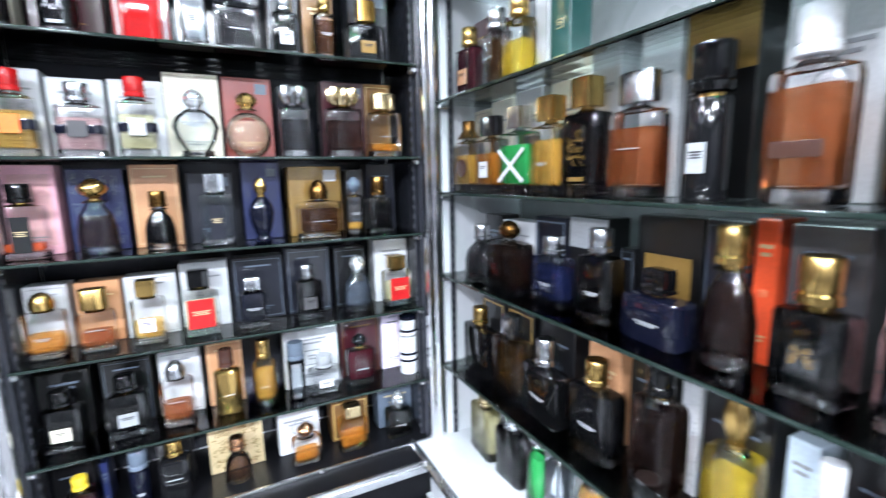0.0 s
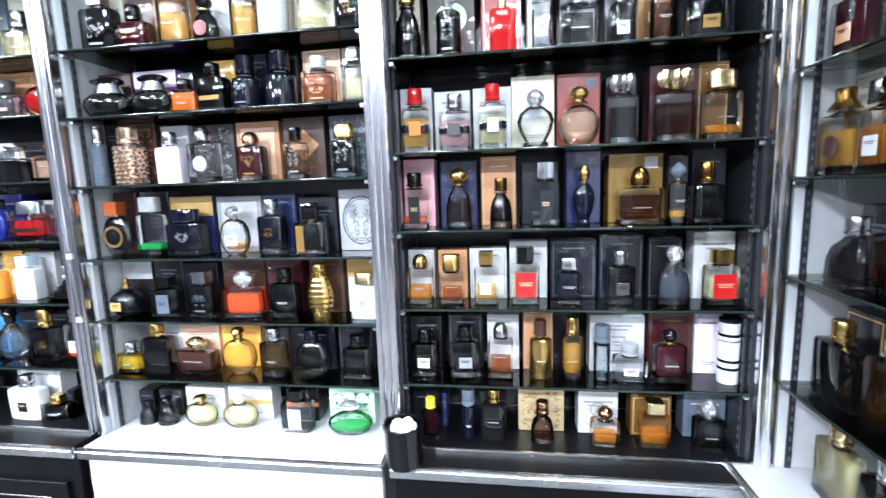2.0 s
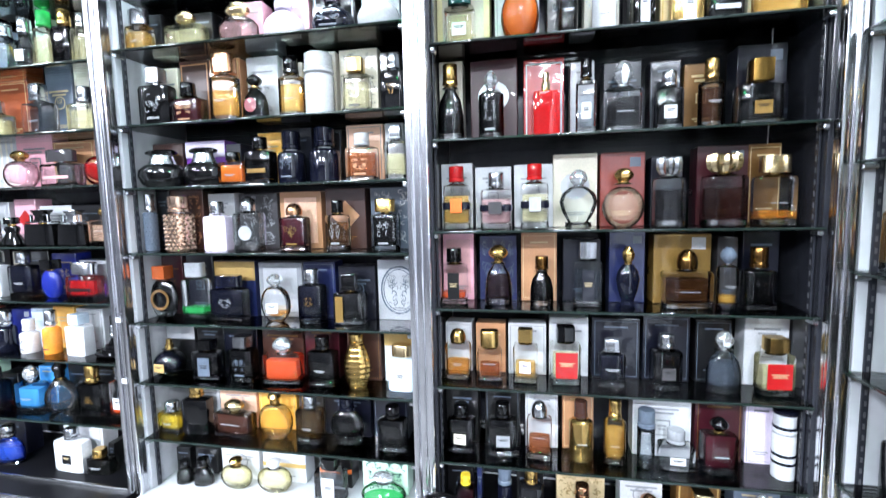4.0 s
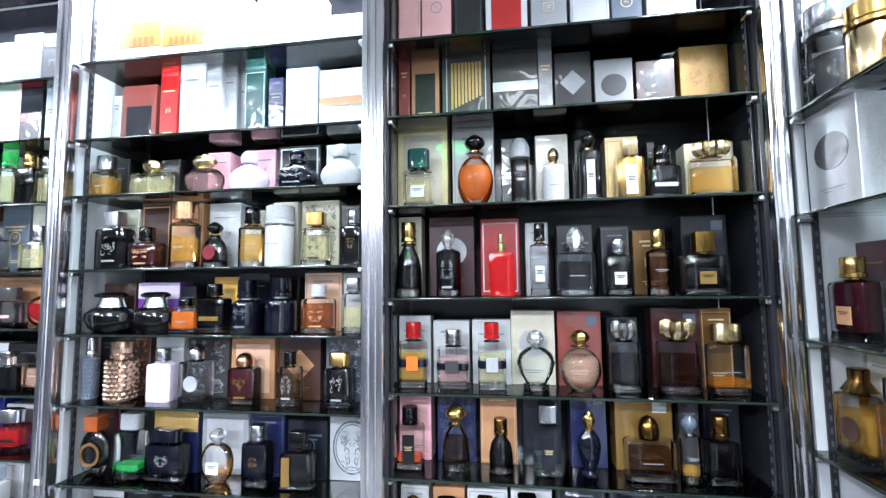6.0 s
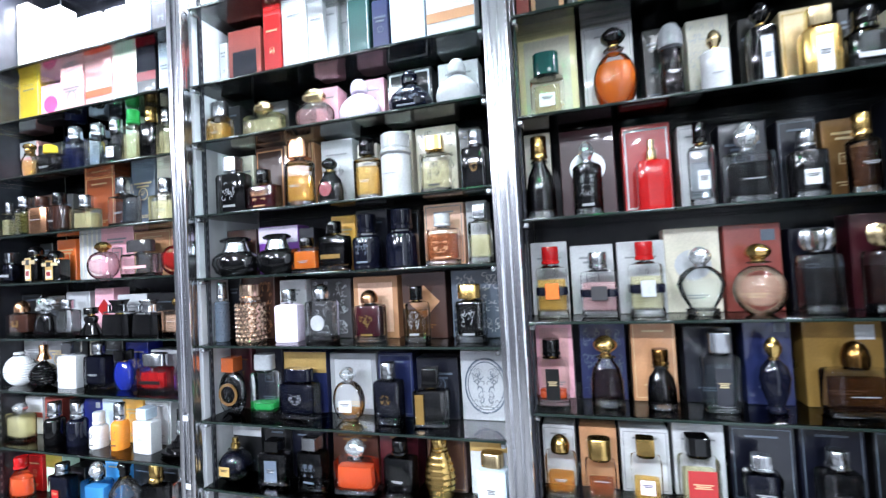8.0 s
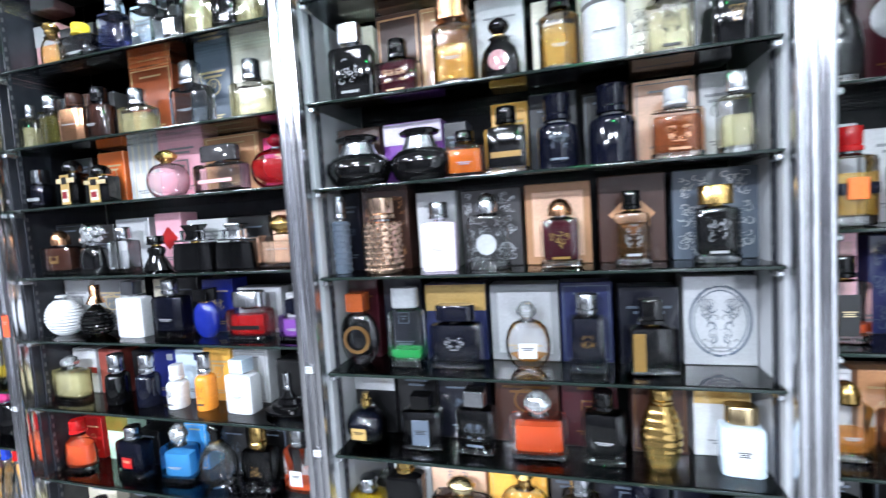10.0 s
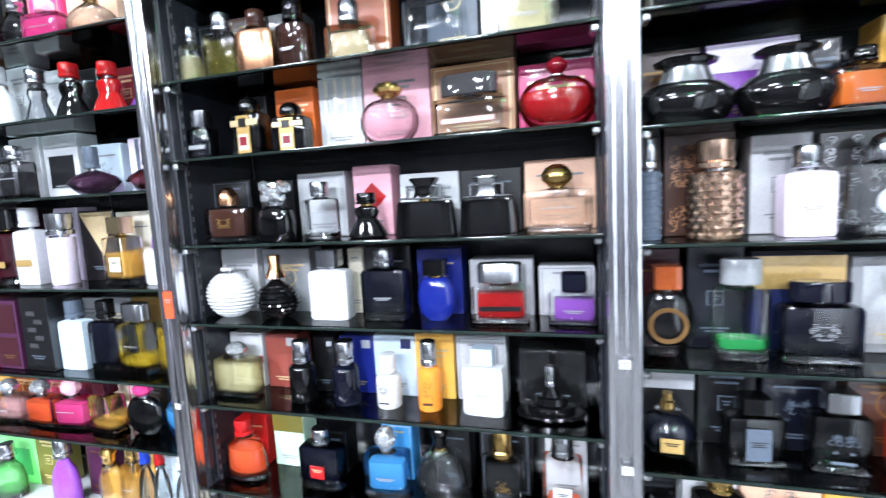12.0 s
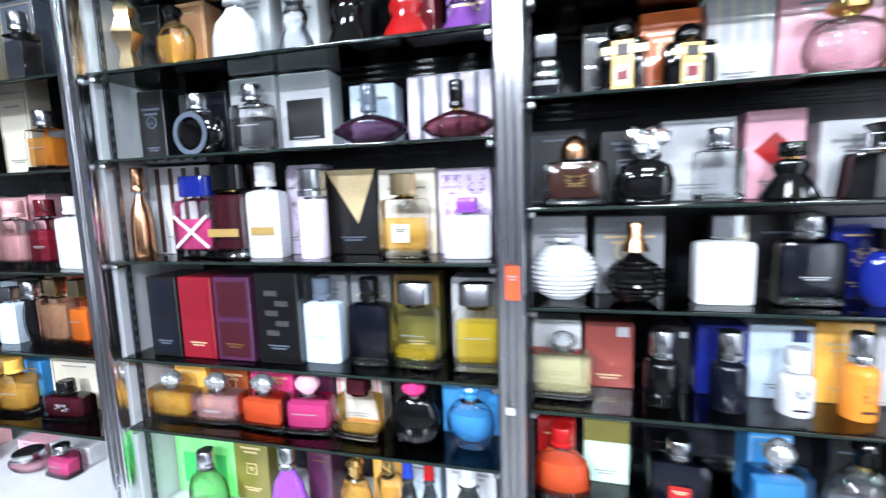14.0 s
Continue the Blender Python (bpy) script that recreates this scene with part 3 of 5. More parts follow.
        prof = [(r * 0.55, 0), (r * 0.8, bh * 0.1), (r * 0.97, bh * 0.3), (r, bh * 0.45), (r * 0.9, bh * 0.65), (r * 0.62, bh * 0.85), (r * 0.3, bh)]
    elif kind == "bowl":
        sq, bh, cr = 0.6, h * 0.62, r * 0.6
        prof = [(r * 0.6, 0), (r * 0.85, bh * 0.15), (r, bh * 0.5), (r * 0.97, bh * 0.75), (r * 0.75, bh * 0.95), (r * 0.6, bh)]
    elif kind == "flask":
        sq = max(dep, 0.55)
        prof = [(r * 0.93, 0), (r, 0.003), (r * 0.96, bh * 0.5), (r * 0.8, bh * 0.75), (r * 0.5, bh * 0.9), (r * 0.36, bh)]
    elif kind == "ribbed":
        sq, bh = 0.6, h * 0.78
        prof = []
        for k in range(33):
            u = k / 32
            prof.append((r * (0.42 + 0.55 * math.sin(math.pi * (0.12 + 0.8 * u))) * (1 + 0.045 * math.cos(k * math.pi / 2 * 1.0)), bh * u))
    elif kind == "studded":
        bh, cr = h * 0.68, r * 0.72
        prof = [(r * 0.95, 0), (r, 0.003), (r, bh * 0.97), (r * 0.85, bh)]
    elif kind == "dress":
        sq, bh = 0.6, h * 0.72
        prof = [(r * 0.9, 0), (r, bh * 0.04), (r * 0.8, bh * 0.3), (r * 0.5, bh * 0.6), (r * 0.62, bh * 0.8), (r * 0.55, bh * 0.92), (r * 0.25, bh)]
    elif kind == "bag":
        power, segs, sq, bh = 8.0, 24, dep, h * 0.6
        prof = [(r, 0), (r, 0.002), (r * 0.92, bh * 0.9), (r * 0.88, bh), (r * 0.5, bh)]
    else:
        sq, bh = 0.7, h * 0.7
        prof = [(r * 0.6, 0), (r * 0.7, bh * 0.06), (r * 0.5, bh * 0.12), (r * 0.85, bh * 0.4), (r, bh * 0.65), (r * 0.85, bh * 0.85), (r * 0.45, bh)]
    sq = min(sq, 0.034 / max(q for q, _ in prof))
    shell = lathe(prof, sq, segs, power)
    cased = solid and body in CASED and kind in ("rect", "block", "flask", "tall", "round", "globe", "disc") and int(abs(x) * 1e3) % 4 != 1
    part("bottle_body", shell, lacquer(body) if solid and not cased else CLEAR, ob)
    if not solid or cased:
        top, thick = (0.66 + 0.06 * (int(abs(x) * 1e3) % 4), 0.0045) if kind in ("rect", "tall", "flask") else (0.78, 0.0085) if kind == "block" else (0.74, 0.003)
        if level == "low":
            top = 0.3
        elif level == "half":
            top = 0.5
        if cased:
            top = 0.97
        foot = min(0.016, bh * 0.16)
        inner = [(max(rr - thick, rr * 0.78), foot + zz * (1 - foot / bh)) for rr, zz in prof if zz <= bh * top]
        inner = [p for p in inner if p[1] < bh * top] + [(max(inner[-1][0] * 0.98, 0.003), bh * top)]
        if len(inner) < 2:
            inner = [(r * 0.8, foot), (r * 0.8, bh * top)]
        if kind not in ("ball", "ribbed", "studded", "lens", "gem"):
            q0, q1 = prof[0][0], max(q for q, zz in prof if zz <= bh * 0.2)
            flat_ring = [(q1 * 0.97, 0.001), (q1 * 1.012, foot * 0.25), (q1 * 0.95, foot * 0.6), (q1 * 0.99, foot * 0.85), (q1 * 0.6, foot * 0.95)]
            if q0 > q1 * 0.8:
                part("glass_foot", lathe(flat_ring, sq, 28, power), CRYSTAL, ob)
            neck = [(cr * 1.05, bh * 0.975), (cr * 1.12, bh * 0.99), (cr * 0.9, bh + h * 0.012)]
            part("glass_neck", lathe(neck, min(1, max(sq, 0.7)), 12), CRYSTAL, ob)
        part("coloured_core" if cased else "scent", lathe(inner, sq * 0.92, segs, power), lacquer(body) if cased else liquid(fill), ob)
    part("collar", lathe([(cr * 0.62, bh - 0.001), (cr * 0.62, bh + h * 0.035)], min(1, max(sq, 0.8)), 16), lacquer("white" if kind == "spray" else "gold" if cap in ("gold", "palegold", "black", "deepgold") else "silver"), ob)
    z0, z1 = bh + h * 0.03, h
    ch = z1 - z0
    if cap_shape == "ball":
        q = min(ch * 0.62, r * 0.75)
        capm = lathe([(q * max(0.25, math.sin(0.25 + k * 0.29)), z0 + ch * k / 9) for k in range(10)], 1, 18)
    elif cap_shape == "dome":
        capm = lathe([(cr * 1.1, z0), (cr * 1.15, z0 + ch * 0.35), (cr, z0 + ch * 0.65), (cr * 0.7, z0 + ch * 0.88), (cr * 0.25, z1)], 1, 20)
    elif cap_shape == "wide":
        capm = lathe([(r * 0.72, z0), (r * 0.76, z0 + 0.001), (r * 0.76, z1 - 0.002), (r * 0.7, z1)], min(1, max(sq, 0.019 / r)), 22, 3.0)
    elif cap_shape == "cube":
        capm = lathe([(cr * 1.05, z0), (cr * 1.1, z0 + 0.001), (cr * 1.1, z1 - 0.0012), (cr * 1.02, z1)], 0.9, 20, 9.0)
    elif cap_shape == "crystal":
        q = max(cr, r * 0.5)
        capm = lathe([(q * 0.5, z0), (q * 0.95, z0 + ch * 0.3), (q, z0 + ch * 0.55), (q * 0.7, z0 + ch * 0.85), (q * 0.3, z1)], min(1, 0.017 / q), 8)
    elif cap_shape == "lid":
        part("neck_band", lathe([(r * 0.62, bh * 0.93), (r * 0.5, z0 + ch * 0.25), (r * 0.44, z0 + ch * 0.6)], sq, 28), lacquer("silver"), ob, "polished silver neck")
        capm = lathe([(r * 0.4, z0 + ch * 0.55), (r * 0.62, z0 + ch * 0.66), (r * 0.66, z0 + ch * 0.82), (r * 0.5, z1 - 0.001), (r * 0.3, z1)], sq, 28)
    elif cap_shape == "cone":
        capm = lathe([(cr * 1.6, z0), (cr * 1.35, z0 + ch * 0.15), (cr * 0.9, z0 + ch * 0.45), (cr * 0.95, z1 - 0.002), (cr * 0.85, z1)], 0.9, 18)
    elif cap_shape == "stub":
        capm = lathe([(cr * 0.6, z0), (cr * 0.6, z0 + ch * 0.4), (cr * 0.42, z0 + ch * 0.5), (cr * 0.42, z1)], 1, 14)
    elif kind in ("rect", "block") and int(w * 1e4) % 2:
        capm = lathe([(cr * 0.95, z0), (cr * 1.08, z0 + 0.001), (cr * 1.08, z0 + ch * 0.16), (cr * 0.97, z0 + ch * 0.2), (cr, z0 + ch * 0.26), (cr, z1 - 0.0025), (cr * 0.9, z1)], 0.85, 20, 7.0)
    elif kind in ("globe", "bulb", "urn", "round"):
        ch = z1 - z0
        capm = lathe([(cr * 0.6, z0), (cr * 0.75, z0 + ch * 0.15), (cr * 0.7, z0 + ch * 0.35), (cr, z0 + ch * 0.6), (cr * 0.8, z0 + ch * 0.85), (cr * 0.3, z1)], 1, 16)
    elif kind == "crown":
        cr = r * 0.8
        capm = bmesh.new()
        flutes = 24
        rings = []
        for q, u in ((0.7, 0.0), (0.95, 0.25), (1.0, 0.6), (0.92, 0.9), (0.6, 1.0)):
            rings.append([capm.verts.new((cr * q * (1 + 0.09 * (-1) ** k) * math.cos(2 * math.pi * k / flutes), cr * q * (1 + 0.09 * (-1) ** k) * math.sin(2 * math.pi * k / flutes) * min(1, 0.02 / cr),
                                          z0 + (z1 - z0) * u * (1 + 0.06 * (-1) ** k))) for k in range(flutes)])
        for a, b in zip(rings, rings[1:]):
            for k in range(flutes):
                capm.faces.new((a[k], a[(k + 1) % flutes], b[(k + 1) % flutes], b[k]))
        capm.faces.new(rings[0][::-1])
        capm.faces.new(rings[-1])
    elif kind == "star":
        for k in range(13):
            a = k * 2.4
            gem = bmesh.new()
            bmesh.ops.create_icosphere(gem, subdivisions=1, radius=r * 0.3)
            o = part("crystal", gem, CUT, ob)
            o.location = (r * 0.6 * math.cos(a) * (0.4 + 0.6 * (k % 3) / 2), 0.010 * math.sin(a), z0 + (z1 - z0) * (0.25 + 0.6 * ((k * 5) % 7) / 7))
        capm = lathe([(cr * 0.9, z0), (cr, (z0 + z1) / 2), (cr * 0.5, z1 - 0.004)], 0.8, 6)
    elif kind == "bag":
        clasp = bmesh.new()
        add_block(clasp, 0, 0, z0 + ch * 0.06, r * 1.7, 0.024, ch * 0.1, 0.001)
        for sgn in (-1, 1):
            add_block(clasp, sgn * r * 0.56, -0.006, z0 + ch * 0.36, r * 0.09, 0.008, ch * 0.6, 0.001)
        add_block(clasp, 0, -0.006, z0 + ch * 0.62, r * 1.2, 0.008, ch * 0.1, 0.001)
        part("clasp_frame", clasp, lacquer("silver"), ob, "polished silver clasp frame")
        capm = lathe([(r * 0.36, z0 + ch * 0.1), (r * 0.3, z0 + ch * 0.45), (r * 0.34, z0 + ch * 0.7), (r * 0.46, z1 - 0.002), (r * 0.44, z1)], min(1, 0.016 / (r * 0.46)), 24, 7.0)
    else:
        capm = lathe([(cr * 0.95, z0), (cr * 1.06, z0 + 0.0012), (cr * 1.06, z0 + ch * 0.2), (cr * 0.94, z0 + ch * 0.26), (cr, z0 + ch * 0.32), (cr, z1 - 0.002), (cr * 0.92, z1)], 1, 18 if int(w * 1e4) % 3 else 12)
    part("cap", capm, CUT if cap_shape == "crystal" and cap in ("silver", "ice", "white", "mint") else lacquer(cap), ob, "%s cap" % say(cap))
    if kind == "studded":
        e = bmesh.new()
        for a in range(16):
            for b in range(9):
                t = 2 * math.pi * (a + 0.5 * (b % 2)) / 16
                bmesh.ops.create_cone(e, cap_ends=False, segments=4, radius1=r * 0.2, radius2=0, depth=r * 0.14,
                                      matrix=Matrix.Translation((r * 1.03 * math.cos(t), r * 1.03 * math.sin(t), bh * (b + 0.6) / 9.2)) @ Euler((0, math.pi / 2, t)).to_matrix().to_4x4())
        tagged(part("studs", e, lacquer(body if solid else "silver"), ob), kind="stuff")
    if kind == "banded":
        part("belt", lathe([(r * 1.015, bh * 0.44), (r * 1.03, bh * 0.46), (r * 1.03, bh * 0.58), (r * 1.015, bh * 0.6)], sq * 1.04, segs, power), lacquer("ink"), ob, "dark belt")
        part("buckle", block(0, -r * sq * 1.05 - 0.001, bh * 0.52, w * 0.42, 0.003, bh * 0.3, 0.0006), card(label or "silver"), ob)
    elif kind == "striped":
        for u in (0.22, 0.34, 0.75, 0.97):
            part("stripe", lathe([(r * 1.004, h * u), (r * 1.012, h * u + 0.001), (r * 1.012, h * u + 0.005), (r * 1.004, h * u + 0.006)], sq, segs), lacquer("ink"), ob)
    elif label:
        yy = -max(q for q, _ in prof) * sq
        lw, lh, lx, lz = {"big": (w * 0.72, bh * 0.62, 0, 0.48), "tall": (w * 0.42, bh * 0.66, 0, 0.46), "low": (w * 0.7, bh * 0.12, 0, 0.4), "side": (w * 0.24, bh * 0.8, -w * 0.28, 0.48)}.get(
            label_shape, (min(w * 0.46, 0.028), bh * 0.3, 0, 0.42))
        if label_shape in ("round", "oval"):
            o = part("front_label", lathe([(w * 0.24, 0), (w * 0.24, 0.0016)], 1.5 if label_shape == "oval" else 1, 22), card(label), ob, "%s medallion" % say(label))
            o.matrix_local = pose(0, yy + 0.0002, bh * 0.46, 90)
        elif label_shape == "ring":
            o = part("front_label", annulus(w * 0.34, w * 0.26, 0.0018), card(label), ob, "%s ring" % say(label))
            o.matrix_local = pose(0, yy + 0.0002, bh * 0.5, 90)
        elif label_shape == "tee":
            part("front_label", block(0, yy - 0.0006, bh * 0.5, w * 0.42, 0.0014, bh * 0.86, 0.0004), card("gold"), ob, "gold framed label")
            part("shoulder_band", block(w * 0.04, yy - 0.0009, bh * 0.76, w * 0.88, 0.0016, bh * 0.14, 0.0004), card("palegold"), ob)
            part("label_field", block(0, yy - 0.0016, bh * 0.76, w * 0.24, 0.0012, bh * 0.2), card("black"), ob)
            part("label_field", block(0, yy - 0.0016, bh * 0.32, w * 0.3, 0.0012, bh * 0.36), card("ivory"), ob)
            part("print_line", block(0, yy - 0.0026, bh * 0.34, w * 0.22, 0.0008, bh * 0.2), card("crimson"), ob)
        elif label_shape == "crest":
            o = tagged(part("crest", filigree(w * 0.62, bh * 0.5, int(abs(x) * 1e3)), card(label), ob), "%s scrolled crest" % say(label), kind="stuff")
            o.location = (0, yy - 0.0006, bh * 0.56)
            part("crest_bar", block(0, yy - 0.0004, bh * 0.2, w * 0.4, 0.0012, bh * 0.05, 0.0003), card(label), ob)
        elif label_shape == "cross":
            for a in (38, -38):
                o = part("ribbon", block(0, 0, 0, w * 1.05, 0.0014, bh * 0.06, 0.0003), card(label), ob)
                o.matrix_local = pose(0, yy - 0.001 - 0.0006 * (a > 0), bh * 0.45, 0, a)
        else:
            part("front_label", block(lx, yy - 0.0006, bh * lz, lw, 0.0014, lh, 0.0003), card(label), ob, "%s label" % say(label))
            if label_shape not in ("side", "low"):
                bars(ob, lx, yy - 0.0016, bh * (lz + 0.06), lw * 0.7, 2 + int(lh > 0.03), "black" if label not in ("black", "dark", "ink", "red") else "palegold", 0.0014)
    elif kind in ("rect", "block") and body in OPAQUE and int(abs(x) * 1e3) % 5 == 2:
        o = tagged(part("crest", filigree(w * 0.42, bh * 0.34, int(abs(x) * 1e3)), card("deepgold" if cap in METALS else "grey"), ob), kind="stuff")
        o.location = (0, -r * sq - 0.0006, bh * 0.55)
    elif kind in ("rect", "block", "cyl", "tall"):
        yy = -r * sq
        bars(ob, 0, yy - 0.0004, bh * (0.35 + 0.1 * (int(x * 1e3) % 3)), w * (0.3 + 0.1 * (int(x * 1e3) % 3)), int(abs(x) * 1e3) % 3, "silver" if body in OPAQUE or fill in ("smoke", "ink") else "grey", 0.0013)
    return ob


def shelf_row(z, pairs, place=None):
    """The boxes at the back of a shelf and the bottles in front of them."""
    for k, (box, flacon) in enumerate(pairs):
        if box:
            x, w, h, c, *more = box
            perfume_box(x, z + 0.0005, max(w - 0.0015, 0.01), h, c, *more, y=0.868 + 0.002 * math.sin(k * 2.3), lean=1.2 * math.sin(k * 1.7 + z * 9), place=place)
        if flacon:
            x, w, h, kind, body, fill, cap, *tag = flacon
            bottle(x, z + 0.0005, w, h, kind, body, fill, cap, y=0.832 + 0.003 * math.sin(k * 3.1), label=tag[0] if tag else "", turn=4 * math.sin(k * 2.9 + z * 5), place=place)


# the side cabinet is built like the wall ones and turned to face west
SIDE = Matrix.Translation((SIDE_X - FRONT, 0, 0)) @ Matrix(((0, 1, 0, 0), (-1, 0, 0, 0), (0, 0, 1, 0), (0, 0, 0, 1)))
B1, B2, B3, B4, B5, BS = (2.193, 2.034, 1.854, 1.674, 1.496, 1.341, 1.180, 1.018, 0.872,), (2.208, 2.030, 1.903, 1.740, 1.601, 1.453, 1.290, 1.146, 1.008, 0.872,), (2.181, 2.040, 1.890, 1.737, 1.612, 1.469, 1.334, 1.187, 1.029, 0.872,), (2.181, 2.020, 1.849, 1.708, 1.567, 1.394, 1.219, 1.089, 0.905,), (1.714, 1.555, 1.373, 1.216, 1.061, 0.930,), (1.980, 1.810, 1.604, 1.424, 1.251, 1.050, 0.876,)
cabinet(-0.25, 0.43, B1[-1], B1[:-1], BLACK_PANEL, BLACK_PANEL, "tall black-lined display cabinet with glass shelves of boxed perfume")
cabinet(-0.969, -0.298, B2[-1], B2[:-1], BLACK_PANEL, WHITE_PANEL, "tall white-sided display cabinet with glass shelves of perfume")
cabinet(-1.695, -1.014, B3[-1], B3[:-1], BLACK_PANEL, BLACK_PANEL, "tall black-backed display cabinet with glass shelves of perfume")
cabinet(-2.41, -1.735, B4[-1], B4[:-1], BLACK_PANEL, WHITE_PANEL, "tall white-sided display cabinet with crowded glass shelves")
cabinet(-3.13, -2.45, B5[-1], B5[:-1], BLACK_PANEL, WHITE_PANEL, "display cabinet with glass shelves at the far end")
cabinet(-0.772, 0.0, BS[-1], BS[:-1], GREY_PANEL, WHITE_PANEL, "side display cabinet with glass shelves facing along the aisle", SIDE)
LEDGE = 0.873
# The coral mark is an orange reflection on the post, put in as colour.
POST_MARKS = ((-1.713, 1.37, 0.018, 0.046, "coral"), (-0.992, 1.30, 0.014, 0.012, "white"), (-0.990, 1.155, 0.014, 0.012, "white"), (-1.718, 1.19, 0.012, 0.010, "white"))
post(-0.296, -0.252, LEDGE, TOP)
post(-1.012, -0.971, LEDGE, TOP)
post(-1.733, -1.697, LEDGE, TOP)
post(-2.448, -2.412, LEDGE, TOP)
post(0.432, 0.462, LEDGE, TOP)

side_post = post(0.002, 0.036, LEDGE, TOP)
side_post.matrix_world = SIDE @ side_post.matrix_world
struct("trim", block(SIDE_X + 0.1, -0.69, TOP / 2, 0.2, 1.30, TOP), WHITE_PANEL, "plain white panel beside the side cabinet", "panel")


def black_jar(x, y, z):
    """A black tub with crumpled white paper in its mouth."""
    ob = tagged(new("jar"), "round black plastic jar filled with crumpled white paper", "jar")
    ob.location = (x, y, z)
    part("tub", lathe([(0.035, 0), (0.038, 0.003), (0.040, 0.078), (0.042, 0.080), (0.042, 0.086), (0.038, 0.086), (0.037, 0.078)], 1, 32), lacquer("black"), ob)
    for k in range(5):
        bm = bmesh.new()
        bmesh.ops.create_icosphere(bm, subdivisions=2, radius=0.013)
        for v in bm.verts:
            v.co *= 1 + 0.35 * noise.noise(v.co * 120 + Vector((k * 7.0, 0, 0)))
        o = part("paper_ball", bm, grained("white_paper", (0.8, 0.8, 0.8, 1), 0.8, 0, 0.05), ob)
        o.location = (0.017 * math.cos(k * 1.257), 0.017 * math.sin(k * 1.257), 0.076)


black_jar(-0.238, 0.726, 0.8725)


# Builds the white tags, and the coral plate that stands for a reflection.
def tag(x, y, z, w, h, c):
    ob = tagged(new("post_mark"), "small %s paper tag stuck on the post" % say(c), "tag", "tags on the posts")
    ob.location = (x, y, z)
    part("paper", block(0, 0, 0, w, 0.0012, h, 0.0003), card(c), ob)
    bars(ob, 0, -0.0008, h * 0.2, w * 0.7, 2, "grey", 0.002)


for x, z, w, h, c in POST_MARKS:
    tag(x, 0.7605, z, w, h, c)

# black cabinet in the corner
shelf_row(2.193, (
    ((-0.223, 0.051, 0.222, "rose"), None),
    ((-0.162, 0.067, 0.208, "rose"), None),
    ((-0.091, 0.062, 0.190, "dark"), None),
    ((-0.009, 0.090, 0.193, "white", "panel", "red"), None),
    ((0.080, 0.076, 0.181, "grey"), None),
    ((0.163, 0.080, 0.164, "silver"), None),
    ((0.238, 0.061, 0.154, "slate"), None),
    ((0.323, 0.097, 0.137, "grey"), None),
))

# Box colours are dimmed here to hold the weak light near the top.
shelf_row(2.034, (
    ((-0.235, 0.026, 0.158, "brick"), None),
    ((-0.188, 0.063, 0.187, "tan", "panel", "dark"), None),
    ((-0.098, 0.106, 0.167, "smoke", "ribbed", "gold"), None),
    ((0.006, 0.096, 0.159, "smoke", "band", "silver"), None),
    ((0.069, 0.030, 0.163, "grey"), None),
    ((0.124, 0.076, 0.145, "dark", "diamond", "grey"), None),
    ((0.206, 0.077, 0.125, "grey", "oval", "black"), None),
    ((0.286, 0.075, 0.114, "brown", "oval", "black"), None),
    ((0.378, 0.093, 0.136, "deepgold", "damask", "bronze"), None),
))

shelf_row(1.854, (
    ((-0.195, 0.111, 0.187, "straw", "window", "cream"), (-0.196, 0.060, 0.124, "block", "clear", "straw", "teal:wide", "white")),
    ((-0.086, 0.090, 0.179, "white"), (-0.079, 0.073, 0.148, "globe", "clear", "orange", "black:ball")),
    ((-0.011, 0.033, 0.148, "dark"), (0.011, 0.036, 0.137, "cyl", "clear", "smoke", "grey:dome")),
    ((0.077, 0.067, 0.152, "ivory", "damask", "silver"), (0.076, 0.043, 0.112, "tall", "white", "black", "palegold:crystal")),
    ((0.141, 0.038, 0.138, "black"), (0.143, 0.038, 0.142, "rect", "black", "black", "black:ball", "silver:tall")),
    ((0.214, 0.065, 0.138, "palegold", "border", "gold"), (0.220, 0.049, 0.117, "rect", "gold", "black", "palegold:cube", "silver:tall")),
    ((0.271, 0.016, 0.125, "black"), (0.278, 0.059, 0.102, "block", "black", "black", "black", "silver:low")),
    ((0.377, 0.091, 0.117, "cream", "border", "straw"), (0.367, 0.078, 0.107, "crown", "clear", "honey", "palegold")),
))

shelf_row(1.674, (
    ((-0.223, 0.051, 0.169, "cream"), (-0.218, 0.054, 0.152, "flask", "black", "black", "gold")),
    ((-0.134, 0.098, 0.166, "burgundy", "oval", "silver"), (-0.136, 0.050, 0.134, "tall", "dark", "black", "silver:crystal", "grey:crest")),
    ((-0.033, 0.081, 0.159, "red", "border", "white"), (-0.030, 0.050, 0.122, "rect", "red", "black", "palegold:stub")),
    ((0.042, 0.047, 0.149, "white"), (0.045, 0.038, 0.142, "rect", "clear", "ice", "black", "white")),
    ((0.117, 0.072, 0.142, "ink"), (0.112, 0.071, 0.132, "block", "clear", "smoke", "silver:crystal")),
    ((0.194, 0.056, 0.137, "ink"), (0.192, 0.047, 0.107, "rect", "black", "black", "silver", "white")),
    ((0.259, 0.062, 0.128, "bronze"), (0.263, 0.043, 0.123, "tall", "clear", "brown", "gold")),
    ((0.360, 0.085, 0.153, "ink", "dot", "slate"), (0.343, 0.079, 0.117, "block", "black", "black", "deepgold:cube", "deepgold")),
))

